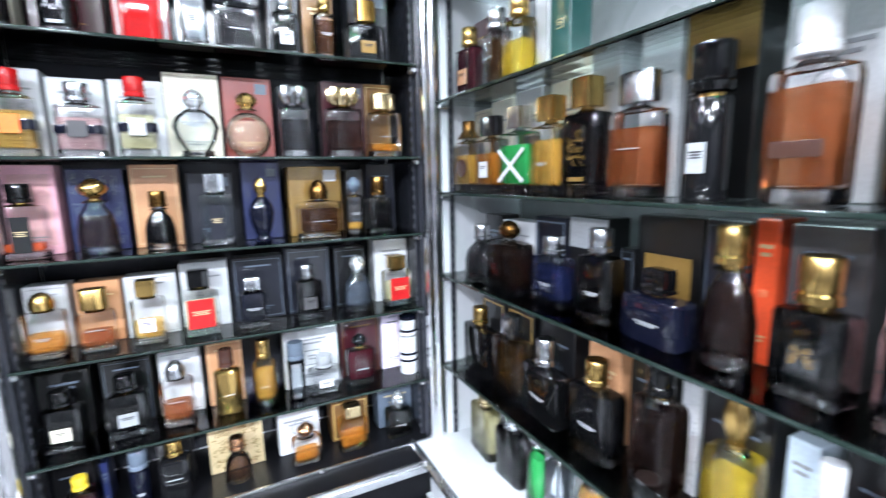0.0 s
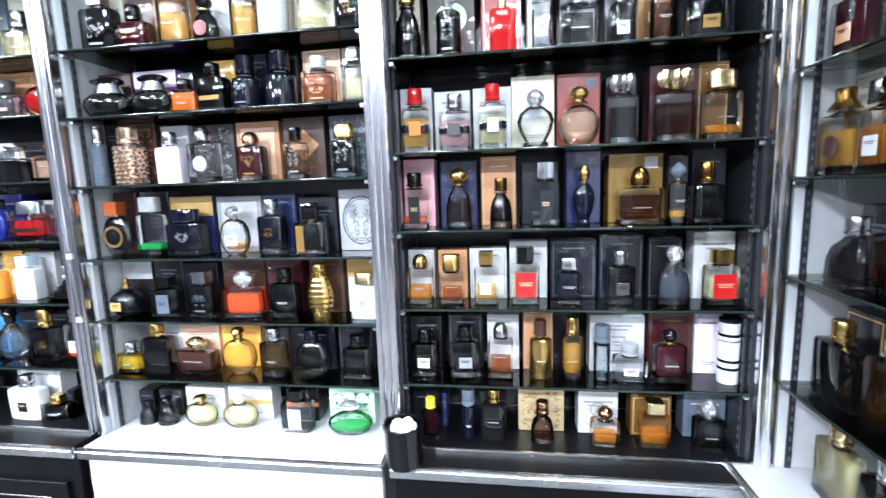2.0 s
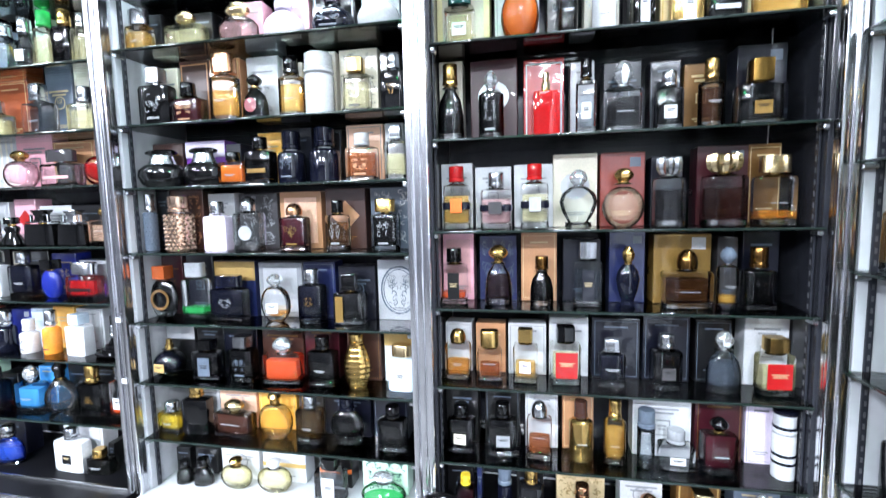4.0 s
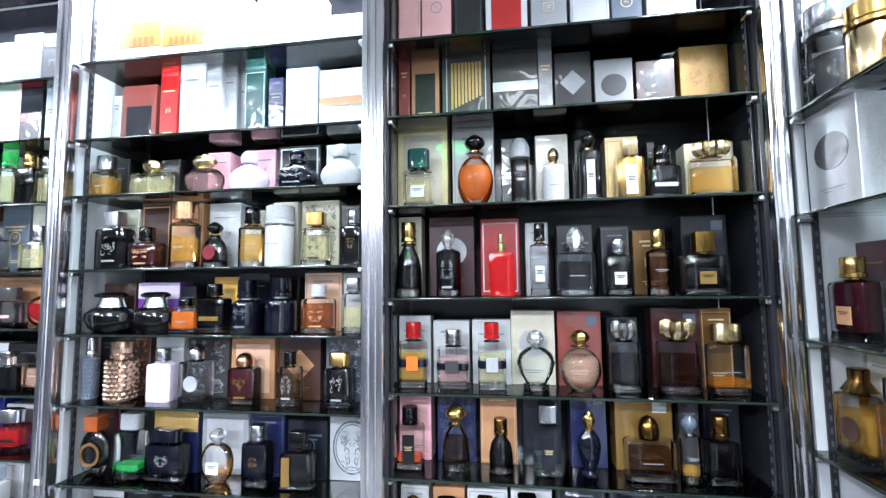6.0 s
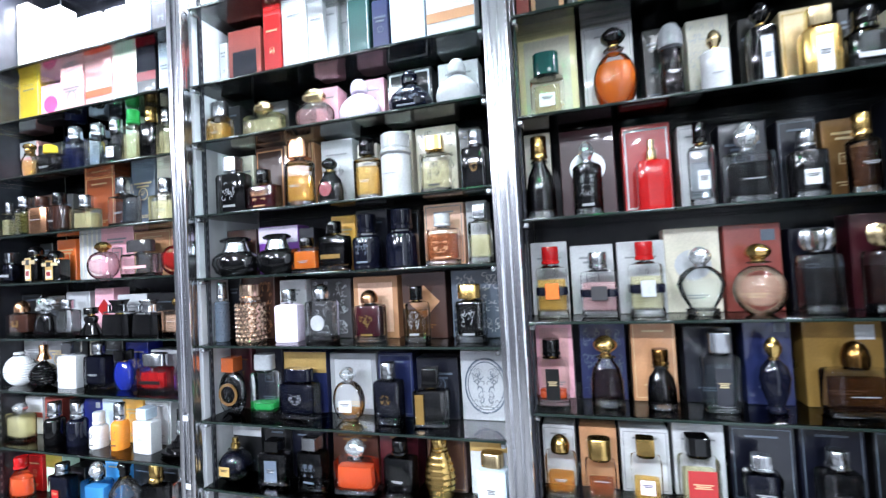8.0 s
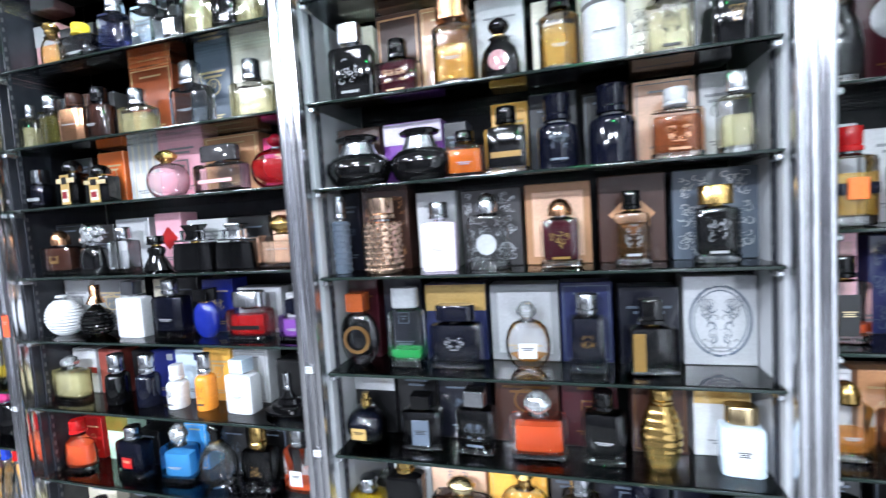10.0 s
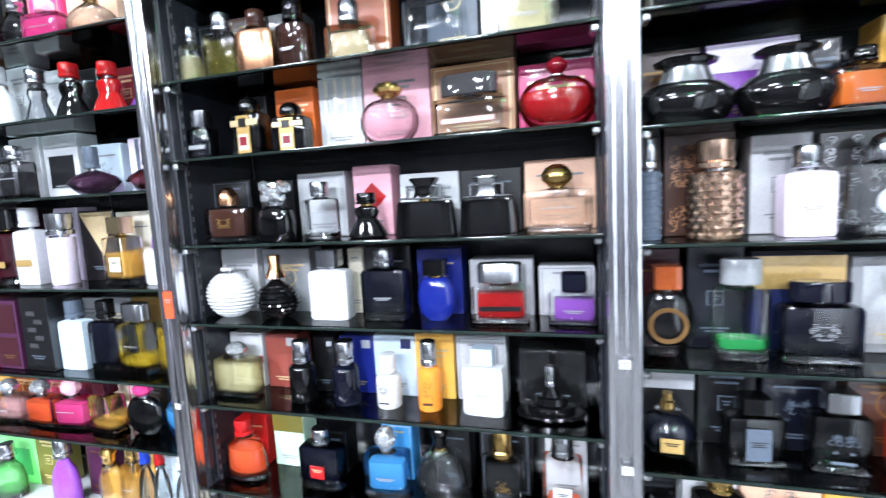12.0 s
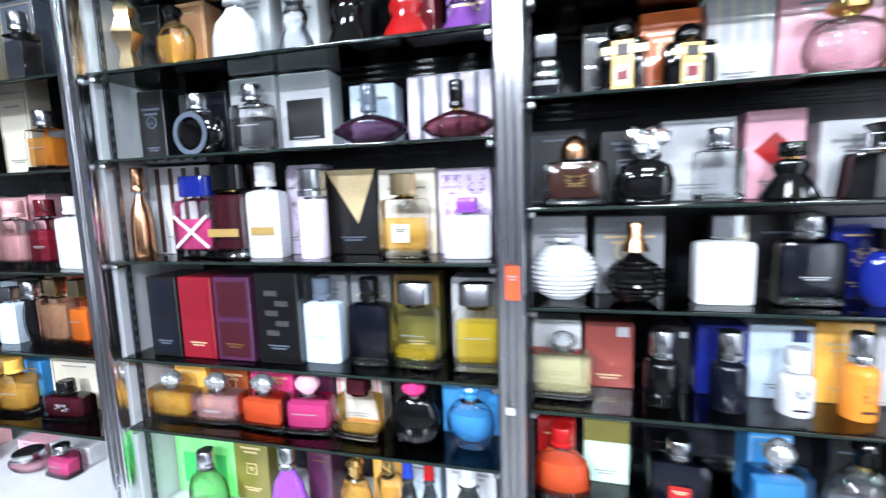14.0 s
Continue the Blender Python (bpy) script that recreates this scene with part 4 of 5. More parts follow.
shelf_row(1.496, (
    ((-0.214, 0.069, 0.137, "white"), (-0.209, 0.055, 0.128, "banded", "clear", "honey", "red", "orange")),
    ((-0.137, 0.077, 0.127, "white"), (-0.128, 0.062, 0.113, "banded", "clear", "rose", "silver", "smoke")),
    ((-0.054, 0.080, 0.129, "white"), (-0.052, 0.054, 0.127, "banded", "clear", "straw", "red", "silver")),
    ((0.029, 0.088, 0.147, "cream", "oval", "silver"), (0.032, 0.073, 0.113, "urn", "clear", "water", "silver:crystal")),
    ((0.120, 0.086, 0.146, "brick", "dot", "slate"), (0.115, 0.076, 0.113, "globe", "clear", "champagne", "gold:crystal")),
    ((0.201, 0.059, 0.134, "ink"), (0.196, 0.054, 0.130, "crown", "clear", "smoke", "silver")),
    ((0.301, 0.091, 0.151, "burgundy", "dot", "slate"), (0.290, 0.072, 0.132, "crown", "clear", "brown", "palegold")),
    ((0.372, 0.057, 0.151, "bronze"), (0.373, 0.065, 0.126, "rect", "clear", "amber:low", "palegold:wide")),
))

shelf_row(1.341, (
    ((-0.214, 0.069, 0.145, "pink", "window", "rose"), (-0.217, 0.056, 0.116, "rect", "clear", "coral:low", "black", "black:tall")),
    ((-0.128, 0.080, 0.138, "navy", "damask", "slate"), (-0.125, 0.056, 0.122, "flask", "clear", "brown", "gold:ball")),
    ((-0.043, 0.074, 0.144, "tan"), (-0.038, 0.047, 0.099, "flask", "black", "black", "bronze")),
    ((0.043, 0.076, 0.129, "ink", "dot", "slate"), (0.050, 0.054, 0.127, "rect", "clear", "ice", "silver:cube", "ink:tall")),
    ((0.131, 0.070, 0.147, "navy", "dot", "slate"), (0.126, 0.044, 0.118, "urn", "ink", "black", "gold:crystal")),
    ((0.233, 0.107, 0.138, "deepgold", "dot", "white"), (0.232, 0.088, 0.112, "block", "clear", "brown", "bronze:dome")),
    ((0.316, 0.037, 0.131, "smoke"), (0.302, 0.037, 0.116, "tall", "clear", "honey:low", "slate:ball")),
    ((0.372, 0.063, 0.142, "ink"), (0.354, 0.054, 0.116, "block", "black", "black", "bronze")),
))

shelf_row(1.180, (
    ((-0.216, 0.060, 0.109, "white"), (-0.212, 0.053, 0.106, "rect", "clear", "amber:half", "gold:dome")),
    ((-0.146, 0.066, 0.108, "tan"), (-0.145, 0.051, 0.104, "block", "clear", "rust:half", "gold:wide")),
    ((-0.068, 0.081, 0.111, "white"), (-0.071, 0.049, 0.110, "rect", "clear", "honey:half", "gold:cube", "lilac")),
    ((0.018, 0.081, 0.125, "white"), (0.009, 0.059, 0.118, "rect", "clear", "straw", "black:cube", "red:big")),
    ((0.112, 0.095, 0.126, "ink"), (0.098, 0.051, 0.094, "rect", "ink", "black", "silver")),
    ((0.208, 0.090, 0.135, "ink"), (0.199, 0.054, 0.108, "rect", "dark", "black", "silver", "smoke")),
    ((0.296, 0.068, 0.128, "dark"), (0.301, 0.062, 0.116, "flask", "clear", "slate", "silver:crystal")),
    ((0.389, 0.079, 0.138, "white"), (0.388, 0.059, 0.108, "rect", "clear", "straw", "gold:cube", "red:big")),
))

shelf_row(1.018, (
    ((-0.211, 0.074, 0.120, "black"), (-0.208, 0.057, 0.102, "rect", "black", "black", "black", "cream")),
    ((-0.122, 0.078, 0.124, "black"), (-0.119, 0.066, 0.110, "rect", "black", "black", "black", "grey")),
    ((-0.038, 0.070, 0.125, "white"), (-0.043, 0.051, 0.119, "rect", "clear", "rust:half", "silver:dome")),
    ((0.038, 0.065, 0.129, "tan"), (0.040, 0.047, 0.125, "tall", "gold", "black", "brown")),
    (None, (0.106, 0.043, 0.131, "tall", "clear", "honey", "gold")),
    ((0.203, 0.113, 0.125, "white"), (0.166, 0.033, 0.115, "cyl", "clear", "ice", "slate")),
    (None, (0.221, 0.065, 0.078, "block", "clear", "silver", "grey", "white")),
    ((0.310, 0.089, 0.132, "burgundy"), (0.298, 0.062, 0.108, "rect", "burgundy", "black", "black:ball")),
    ((0.386, 0.055, 0.128, "lilac"), (0.409, 0.039, 0.129, "striped", "white", "black", "white")),
))

shelf_row(0.872, (
    ((-0.218, 0.060, 0.093, "dark"), (-0.201, 0.040, 0.089, "rect", "clear", "burgundy", "yellow")),
    ((-0.175, 0.013, 0.081, "navy"), (-0.116, 0.030, 0.113, "cyl", "ink", "black", "slate")),
    ((-0.063, 0.060, 0.092, "dark"), (-0.061, 0.049, 0.115, "rect", "dark", "black", "gold")),
    ((0.044, 0.102, 0.099, "palegold", "damask", "deepgold"), (0.044, 0.050, 0.090, "flask", "clear", "brown", "copper")),
    ((0.167, 0.086, 0.100, "white"), (0.174, 0.058, 0.083, "block", "clear", "amber:half", "copper:ball")),
    ((0.277, 0.085, 0.093, "bronze", "border", "gold"), (0.273, 0.060, 0.099, "rect", "clear", "amber:half", "palegold:cube")),
    ((0.386, 0.085, 0.098, "slate"), (0.379, 0.056, 0.104, "block", "black", "black", "silver:crystal")),
))

# second cabinet
shelf_row(2.208, (
    ((-0.898, 0.113, 0.211, "white", "sash", "deepgold"), None),
    ((-0.784, 0.112, 0.198, "white", "sash", "deepgold"), None),
    ((-0.663, 0.114, 0.177, "white", "panel", "slate"), None),
    ((-0.508, 0.168, 0.165, "white"), None),
    ((-0.373, 0.087, 0.109, "silver", "damask", "slate"), None),
))

shelf_row(2.030, (
    ((-0.955, 0.024, 0.137, "white"), None),
    ((-0.894, 0.093, 0.160, "brick", "panel", "ink"), None),
    ((-0.812, 0.048, 0.176, "red"), None),
    ((-0.754, 0.067, 0.190, "white"), None),
    ((-0.591, 0.055, 0.176, "teal", "border", "silver"), None),
    ((-0.537, 0.038, 0.148, "navy"), None),
    ((-0.476, 0.079, 0.169, "ice", "window", "white"), None),
    ((-0.381, 0.104, 0.157, "white", "band", "tan"), None),
))

shelf_row(1.903, (
    ((-0.939, 0.054, 0.105, "dark"), (-0.938, 0.057, 0.101, "block", "clear", "honey", "silver:wide")),
    ((-0.803, 0.052, 0.097, "dark"), (-0.816, 0.095, 0.086, "block", "clear", "straw", "palegold:crystal")),
    ((-0.675, 0.057, 0.106, "pink"), (-0.685, 0.092, 0.092, "bowl", "clear", "rose", "palegold:crystal")),
    ((-0.567, 0.063, 0.107, "pink"), (-0.577, 0.092, 0.094, "bulb", "lilac", "black", "lilac:dome")),
    ((-0.478, 0.103, 0.111, "black", "border", "white"), (-0.463, 0.093, 0.092, "bulb", "ink", "black", "ink:dome", "slate:crest")),
    ((-0.371, 0.085, 0.108, "white"), (-0.365, 0.090, 0.098, "bulb", "white", "black", "white:dome")),
))

shelf_row(1.740, (
    ((-0.911, 0.064, 0.143, "cream"), (-0.905, 0.078, 0.132, "rect", "black", "black", "silver:cube", "grey:crest")),
    ((-0.834, 0.082, 0.156, "brown", "border", "tan"), (-0.823, 0.077, 0.094, "block", "burgundy", "black", "black", "tan:crest")),
    ((-0.752, 0.081, 0.152, "tan"), (-0.728, 0.068, 0.148, "tall", "clear", "honey", "copper:wide")),
    ((-0.658, 0.079, 0.150, "white"), (-0.655, 0.063, 0.101, "flask", "black", "black", "black:ball", "crimson:round")),
    ((-0.583, 0.050, 0.130, "ivory"), (-0.566, 0.059, 0.129, "tall", "clear", "honey", "black")),
    ((-0.508, 0.062, 0.146, "ivory", "damask", "silver"), (-0.502, 0.061, 0.130, "cyl", "white", "black", "white")),
    ((-0.427, 0.089, 0.147, "cream", "damask", "dark"), (-0.418, 0.059, 0.114, "rect", "clear", "straw", "gold:cube", "dark:crest")),
    ((-0.356, 0.043, 0.134, "dark"), (-0.337, 0.049, 0.116, "rect", "dark", "black", "silver")),
))

shelf_row(1.601, (
    ((-0.922, 0.084, 0.108, "brown"), (-0.907, 0.120, 0.088, "bowl", "black", "black", "black:lid")),
    ((-0.820, 0.109, 0.109, "violet", "top", "lilac"), (-0.795, 0.109, 0.088, "bowl", "black", "black", "black:lid")),
    ((-0.742, 0.041, 0.099, "ink"), (-0.719, 0.060, 0.074, "rect", "clear", "orange", "black")),
    ((-0.650, 0.060, 0.119, "honey"), (-0.651, 0.067, 0.104, "rect", "black", "black", "black", "deepgold:low")),
    ((-0.581, 0.075, 0.126, "ink"), (-0.574, 0.060, 0.112, "spray", "ink", "black", "ink", "slate:crest")),
    ((-0.503, 0.066, 0.117, "black"), (-0.496, 0.066, 0.116, "spray", "ink", "black", "ink")),
    ((-0.419, 0.087, 0.125, "peach"), (-0.411, 0.067, 0.100, "rect", "clear", "rust", "white", "tan:crest")),
    ((-0.350, 0.043, 0.124, "white"), (-0.336, 0.043, 0.113, "rect", "clear", "straw", "silver")),
))

shelf_row(1.453, (
    ((-0.948, 0.038, 0.142, "ink"), (-0.951, 0.031, 0.135, "studded", "slate", "black", "silver")),
    ((-0.881, 0.090, 0.142, "brown", "damask", "tan"), (-0.872, 0.062, 0.128, "studded", "champagne", "black", "champagne")),
    ((-0.784, 0.072, 0.132, "white"), (-0.770, 0.057, 0.113, "rect", "lilac", "black", "silver")),
    ((-0.689, 0.103, 0.130, "smoke", "damask", "silver"), (-0.689, 0.068, 0.122, "rect", "clear", "silver", "silver:dome", "silver:round")),
    ((-0.580, 0.104, 0.131, "tan", "window", "peach"), (-0.576, 0.062, 0.105, "rect", "burgundy", "black", "copper:dome", "deepgold:crest")),
    ((-0.469, 0.097, 0.135, "brown", "diamond", "tan"), (-0.474, 0.048, 0.109, "rect", "clear", "bronze", "black", "grey:crest")),
    ((-0.354, 0.115, 0.135, "slate", "damask", "silver"), (-0.364, 0.057, 0.109, "rect", "black", "black", "gold:wide", "grey:crest")),
))

shelf_row(1.290, (
    ((-0.936, 0.062, 0.146, "burgundy"), (-0.930, 0.074, 0.127, "disc", "black", "black", "rust:cube", "bronze:ring")),
    ((-0.859, 0.074, 0.147, "ink"), (-0.840, 0.062, 0.135, "rect", "clear", "green:low", "grey:wide")),
    ((-0.760, 0.110, 0.134, "navy", "top", "gold"), (-0.752, 0.088, 0.105, "rect", "ink", "black", "ink:wide")),
    ((-0.642, 0.115, 0.130, "grey", "window", "silver"), (-0.634, 0.072, 0.109, "round", "clear", "amber:low", "silver:crystal", "white")),
    ((-0.542, 0.081, 0.132, "navy"), (-0.542, 0.058, 0.121, "rect", "ink", "black", "silver")),
    ((-0.449, 0.089, 0.123, "ink"), (-0.452, 0.071, 0.111, "block", "dark", "black", "black", "deepgold:side")),
    ((-0.350, 0.101, 0.137, "silver", "ornate", "slate"), None),
))

shelf_row(1.146, (
    ((-0.926, 0.083, 0.124, "dark", "top", "silver"), (-0.928, 0.077, 0.090, "globe", "ink", "black", "gold:stub", "gold")),
    ((-0.843, 0.076, 0.124, "dark"), (-0.822, 0.071, 0.093, "rect", "black", "black", "black:cube", "slate:tall")),
    ((-0.756, 0.090, 0.119, "ink"), (-0.726, 0.065, 0.106, "rect", "black", "black", "silver:cube", "slate:crest")),
    ((-0.645, 0.109, 0.132, "brown"), (-0.624, 0.092, 0.106, "block", "clear", "coral", "ice:crystal")),
    ((-0.543, 0.089, 0.132, "burgundy"), (-0.524, 0.065, 0.112, "rect", "black", "black", "black")),
    ((-0.438, 0.083, 0.131, "brown"), (-0.442, 0.062, 0.121, "ribbed", "gold", "black", "gold")),
    ((-0.350, 0.080, 0.129, "white", "top", "gold"), (-0.337, 0.056, 0.100, "rect", "ice", "black", "palegold:wide", "white:tall")),
))

shelf_row(1.008, (
    (None, (-0.935, 0.064, 0.070, "block", "clear", "yellow", "silver")),
    ((-0.863, 0.074, 0.109, "white"), (-0.861, 0.067, 0.119, "rect", "black", "black", "gold")),
    ((-0.774, 0.102, 0.103, "peach"), (-0.760, 0.104, 0.086, "block", "brown", "black", "palegold:crystal")),
    ((-0.668, 0.101, 0.112, "honey"), (-0.652, 0.085, 0.111, "round", "clear", "honey", "gold")),
    ((-0.579, 0.066, 0.099, "smoke"), (-0.563, 0.060, 0.110, "rect", "clear", "bronze", "silver")),
    ((-0.485, 0.117, 0.101, "ink"), (-0.472, 0.081, 0.108, "disc", "black", "black", "ink")),
    ((-0.380, 0.085, 0.110, "ink"), (-0.363, 0.062, 0.097, "rect", "black", "black", "black")),
))

shelf_row(0.872, (
    ((-0.946, 0.042, 0.064, "dark"), (-0.911, 0.045, 0.055, "flask", "black", "black", "black")),
    ((-0.879, 0.065, 0.067, "dark"), (-0.858, 0.052, 0.065, "flask", "black", "black", "black")),
    ((-0.779, 0.109, 0.079, "white"), (-0.766, 0.085, 0.076, "round", "clear", "straw", "gold")),
    ((-0.660, 0.117, 0.083, "white", "band", "gold"), (-0.664, 0.088, 0.080, "round", "clear", "straw", "white")),
    ((-0.523, 0.083, 0.081, "black", "band", "orange"), (-0.518, 0.073, 0.100, "rect", "clear", "silver", "black:cube", "white:tall")),
    ((-0.398, 0.113, 0.086, "mint", "damask", "teal"), (-0.391, 0.105, 0.075, "bulb", "clear", "green:low", "mint:crystal")),
))

# more white cartons stand behind one another in the bright top of the second cabinet
for k in range(3):
    perfume_box(-0.700 + 0.030 * k, 2.0305, 0.040, 0.186 - 0.003 * k, "white", y=0.874 + 0.016 * k, depth=0.08 - 0.012 * k)

# third cabinet
shelf_row(2.181, (
    ((-1.669, 0.047, 0.246, "cream"), None),
    ((-1.576, 0.120, 0.210, "white"), None),
    ((-1.433, 0.158, 0.153, "white"), None),
    ((-1.308, 0.072, 0.155, "white"), None),
    ((-1.224, 0.086, 0.173, "slate", "damask", "lilac"), None),
    ((-1.145, 0.064, 0.166, "ink"), None),
))

shelf_row(2.040, (
    ((-1.648, 0.090, 0.149, "yellow"), None),
    ((-1.560, 0.080, 0.130, "pink", "oval", "hot"), None),
    ((-1.471, 0.087, 0.140, "rose"), None),
    ((-1.374, 0.102, 0.145, "rose", "band", "coral"), None),
    ((-1.277, 0.086, 0.166, "ivory", "panel", "mint"), None),
    ((-1.200, 0.065, 0.171, "ink", "band", "crimson"), None),
    ((-1.139, 0.047, 0.145, "ice"), None),
))

shelf_row(1.890, (
    ((-1.655, 0.072, 0.128, "rose", "top", "white"), (-1.587, 0.061, 0.105, "round", "clear", "honey", "gold")),
    ((-1.568, 0.100, 0.111, "dark"), (-1.505, 0.095, 0.088, "rect", "clear", "smoke", "yellow")),
    ((-1.489, 0.023, 0.121, "navy"), (-1.410, 0.065, 0.122, "rect", "clear", "navy", "silver")),
    ((-1.385, 0.059, 0.121, "ice"), (-1.328, 0.067, 0.120, "rect", "clear", "ice", "silver")),
    ((-1.314, 0.050, 0.135, "black"), (-1.264, 0.051, 0.127, "flask", "clear", "smoke", "silver", "silver")),
    ((-1.252, 0.049, 0.139, "mint"), (-1.206, 0.054, 0.138, "rect", "clear", "straw", "green")),
    ((-1.191, 0.047, 0.134, "dark"), (-1.146, 0.048, 0.135, "rect", "black", "black", "gold")),
    ((-1.139, 0.037, 0.133, "cream"), (-1.098, 0.041, 0.122, "rect", "clear", "straw", "silver")),
))

shelf_row(1.737, (
    (None, (-1.677, 0.032, 0.101, "rect", "clear", "straw", "silver")),
    ((-1.659, 0.068, 0.118, "dark"), (-1.611, 0.063, 0.111, "rect", "clear", "olive", "silver")),
    ((-1.587, 0.068, 0.118, "brown"), (-1.543, 0.066, 0.106, "rect", "copper", "black", "brown")),
    ((-1.514, 0.064, 0.114, "smoke"), (-1.475, 0.063, 0.110, "tall", "brown", "black", "dark")),
    ((-1.379, 0.114, 0.151, "rust"), (-1.377, 0.074, 0.094, "block", "clear", "straw", "silver")),
    ((-1.222, 0.082, 0.155, "slate"), (-1.244, 0.087, 0.126, "block", "clear", "ice", "silver")),
    ((-1.131, 0.095, 0.161, "cream", "window", "ivory"), (-1.106, 0.082, 0.109, "block", "clear", "straw", "silver")),
))

shelf_row(1.612, (
    (None, (-1.671, 0.045, 0.086, "block", "ink", "black", "silver:cube", "grey:low")),
    ((-1.593, 0.055, 0.108, "black"), (-1.572, 0.062, 0.099, "rect", "black", "black", "black:dome", "ivory:tee")),
    ((-1.507, 0.076, 0.113, "orange"), (-1.493, 0.060, 0.082, "rect", "black", "black", "black:dome", "ivory:tee")),
    ((-1.421, 0.081, 0.122, "white", "stripes", "ivory"), None),
    ((-1.321, 0.115, 0.125, "pink"), (-1.321, 0.095, 0.094, "round", "clear", "pink", "gold:crystal")),
    ((-1.196, 0.133, 0.116, "tan"), (-1.194, 0.112, 0.090, "block", "clear", "silver", "smoke:wide", "rose:low")),
    ((-1.071, 0.110, 0.103, "hot"), (-1.069, 0.107, 0.098, "round", "clear", "red", "crimson:ball")),
))

shelf_row(1.469, (
    ((-1.655, 0.083, 0.109, "dark"), (-1.632, 0.086, 0.095, "block", "brown", "black", "copper:dome")),
    ((-1.560, 0.069, 0.103, "dark"), (-1.540, 0.076, 0.101, "star", "black", "black", "silver")),
    ((-1.468, 0.094, 0.111, "silver", "window", "white"), (-1.452, 0.055, 0.093, "rect", "clear", "silver", "silver")),
    ((-1.374, 0.071, 0.117, "pink", "diamond", "red"), (-1.370, 0.070, 0.071, "dress", "black", "black", "black")),
    ((-1.274, 0.101, 0.098, "white"), (-1.270, 0.093, 0.088, "bag", "black", "black", "black")),
    ((-1.173, 0.097, 0.098, "dark"), (-1.173, 0.085, 0.085, "bag", "black", "black", "silver")),
    ((-1.069, 0.105, 0.105, "peach"), (-1.072, 0.094, 0.095, "block", "clear", "peach", "gold:crystal")),
))

shelf_row(1.334, (
    ((-1.653, 0.080, 0.117, "white"), (-1.647, 0.093, 0.089, "ball", "white", "black", "white")),
    ((-1.553, 0.096, 0.115, "grey"), (-1.551, 0.078, 0.109, "drop", "black", "black", "copper:cone")),
    ((-1.414, 0.029, 0.113, "cream"), (-1.443, 0.070, 0.117, "rect", "white", "black", "silver:cube")),
    ((-1.356, 0.087, 0.115, "dark"), (-1.346, 0.075, 0.117, "rect", "ink", "black", "silver")),
    ((-1.264, 0.078, 0.109, "royal"), (-1.260, 0.062, 0.097, "round", "royal", "black", "black:cube")),
    ((-1.162, 0.102, 0.091, "silver", "window", "grey"), (-1.159, 0.088, 0.090, "block", "clear", "red", "silver:wide", "black:low")),
    ((-1.062, 0.085, 0.078, "white"), (-1.052, 0.072, 0.074, "block", "clear", "violet", "ink:cube")),
))

shelf_row(1.187, (
    ((-1.656, 0.074, 0.103, "white", "band", "red"), (-1.647, 0.087, 0.098, "rect", "clear", "straw", "ice:crystal")),
    ((-1.579, 0.071, 0.102, "brick", "dot", "silver"), None),
    ((-1.489, 0.042, 0.102, "dark", "dot", "silver"), (-1.513, 0.047, 0.106, "spray", "black", "black", "silver")),
    ((-1.425, 0.067, 0.103, "royal", "dot", "silver"), (-1.429, 0.046, 0.108, "spray", "ink", "black", "silver")),
    ((-1.353, 0.079, 0.107, "ice", "dot", "navy"), (-1.351, 0.042, 0.088, "spray", "white", "black", "white", "dark:crest")),
    ((-1.280, 0.069, 0.114, "honey"), (-1.280, 0.040, 0.112, "spray", "amber", "black", "silver", "brown:crest")),
    ((-1.201, 0.084, 0.110, "white"), (-1.190, 0.064, 0.106, "rect", "white", "black", "ice:cube")),
    ((-1.087, 0.104, 0.092, "black", "border", "dark"), (-1.089, 0.101, 0.079, "tier", "black", "black", "silver")),
))

shelf_row(1.029, (
    ((-1.657, 0.060, 0.097, "red"), (-1.649, 0.089, 0.110, "flask", "clear", "coral", "red")),
    ((-1.581, 0.068, 0.106, "mint", "top", "olive"), None),
    ((-1.488, 0.060, 0.079, "black"), (-1.488, 0.080, 0.106, "rect", "ink", "black", "silver", "red")),
    ((-1.359, 0.057, 0.104, "sky"), (-1.364, 0.078, 0.118, "block", "clear", "sky", "ice:crystal")),
    ((-1.257, 0.062, 0.112, "dark"), (-1.268, 0.087, 0.134, "bulb", "clear", "silver", "black")),
    ((-1.167, 0.085, 0.108, "black"), (-1.167, 0.069, 0.131, "block", "black", "black", "gold")),
    ((-1.069, 0.066, 0.119, "white"), (-1.074, 0.058, 0.134, "rect", "clear", "coral:low", "silver", "white")),
))

shelf_row(0.872, (
    ((-1.650, 0.087, 0.103, "cream"), (-1.609, 0.084, 0.086, "rect", "clear", "straw", "silver")),
    ((-1.514, 0.112, 0.100, "ink"), (-1.464, 0.086, 0.103, "flask", "clear", "blue", "silver")),
    ((-1.256, 0.132, 0.116, "white"), (-1.250, 0.096, 0.114, "rect", "white", "black", "silver", "dark")),
    ((-1.171, 0.021, 0.056, "black"), (-1.166, 0.083, 0.063, "block", "black", "black", "gold")),
))

# fourth cabinet
shelf_row(2.181, (
    ((-2.124, 0.168, 0.297, "white"), None),
    ((-1.964, 0.128, 0.251, "cream"), None),
    ((-1.833, 0.109, 0.230, "ice"), None),
))

shelf_row(2.020, (
    ((-2.186, 0.131, 0.265, "pink"), None),
    ((-2.050, 0.115, 0.244, "white"), None),
    ((-1.929, 0.109, 0.224, "violet"), None),
    ((-1.822, 0.084, 0.208, "white", "band", "gold"), None),
))

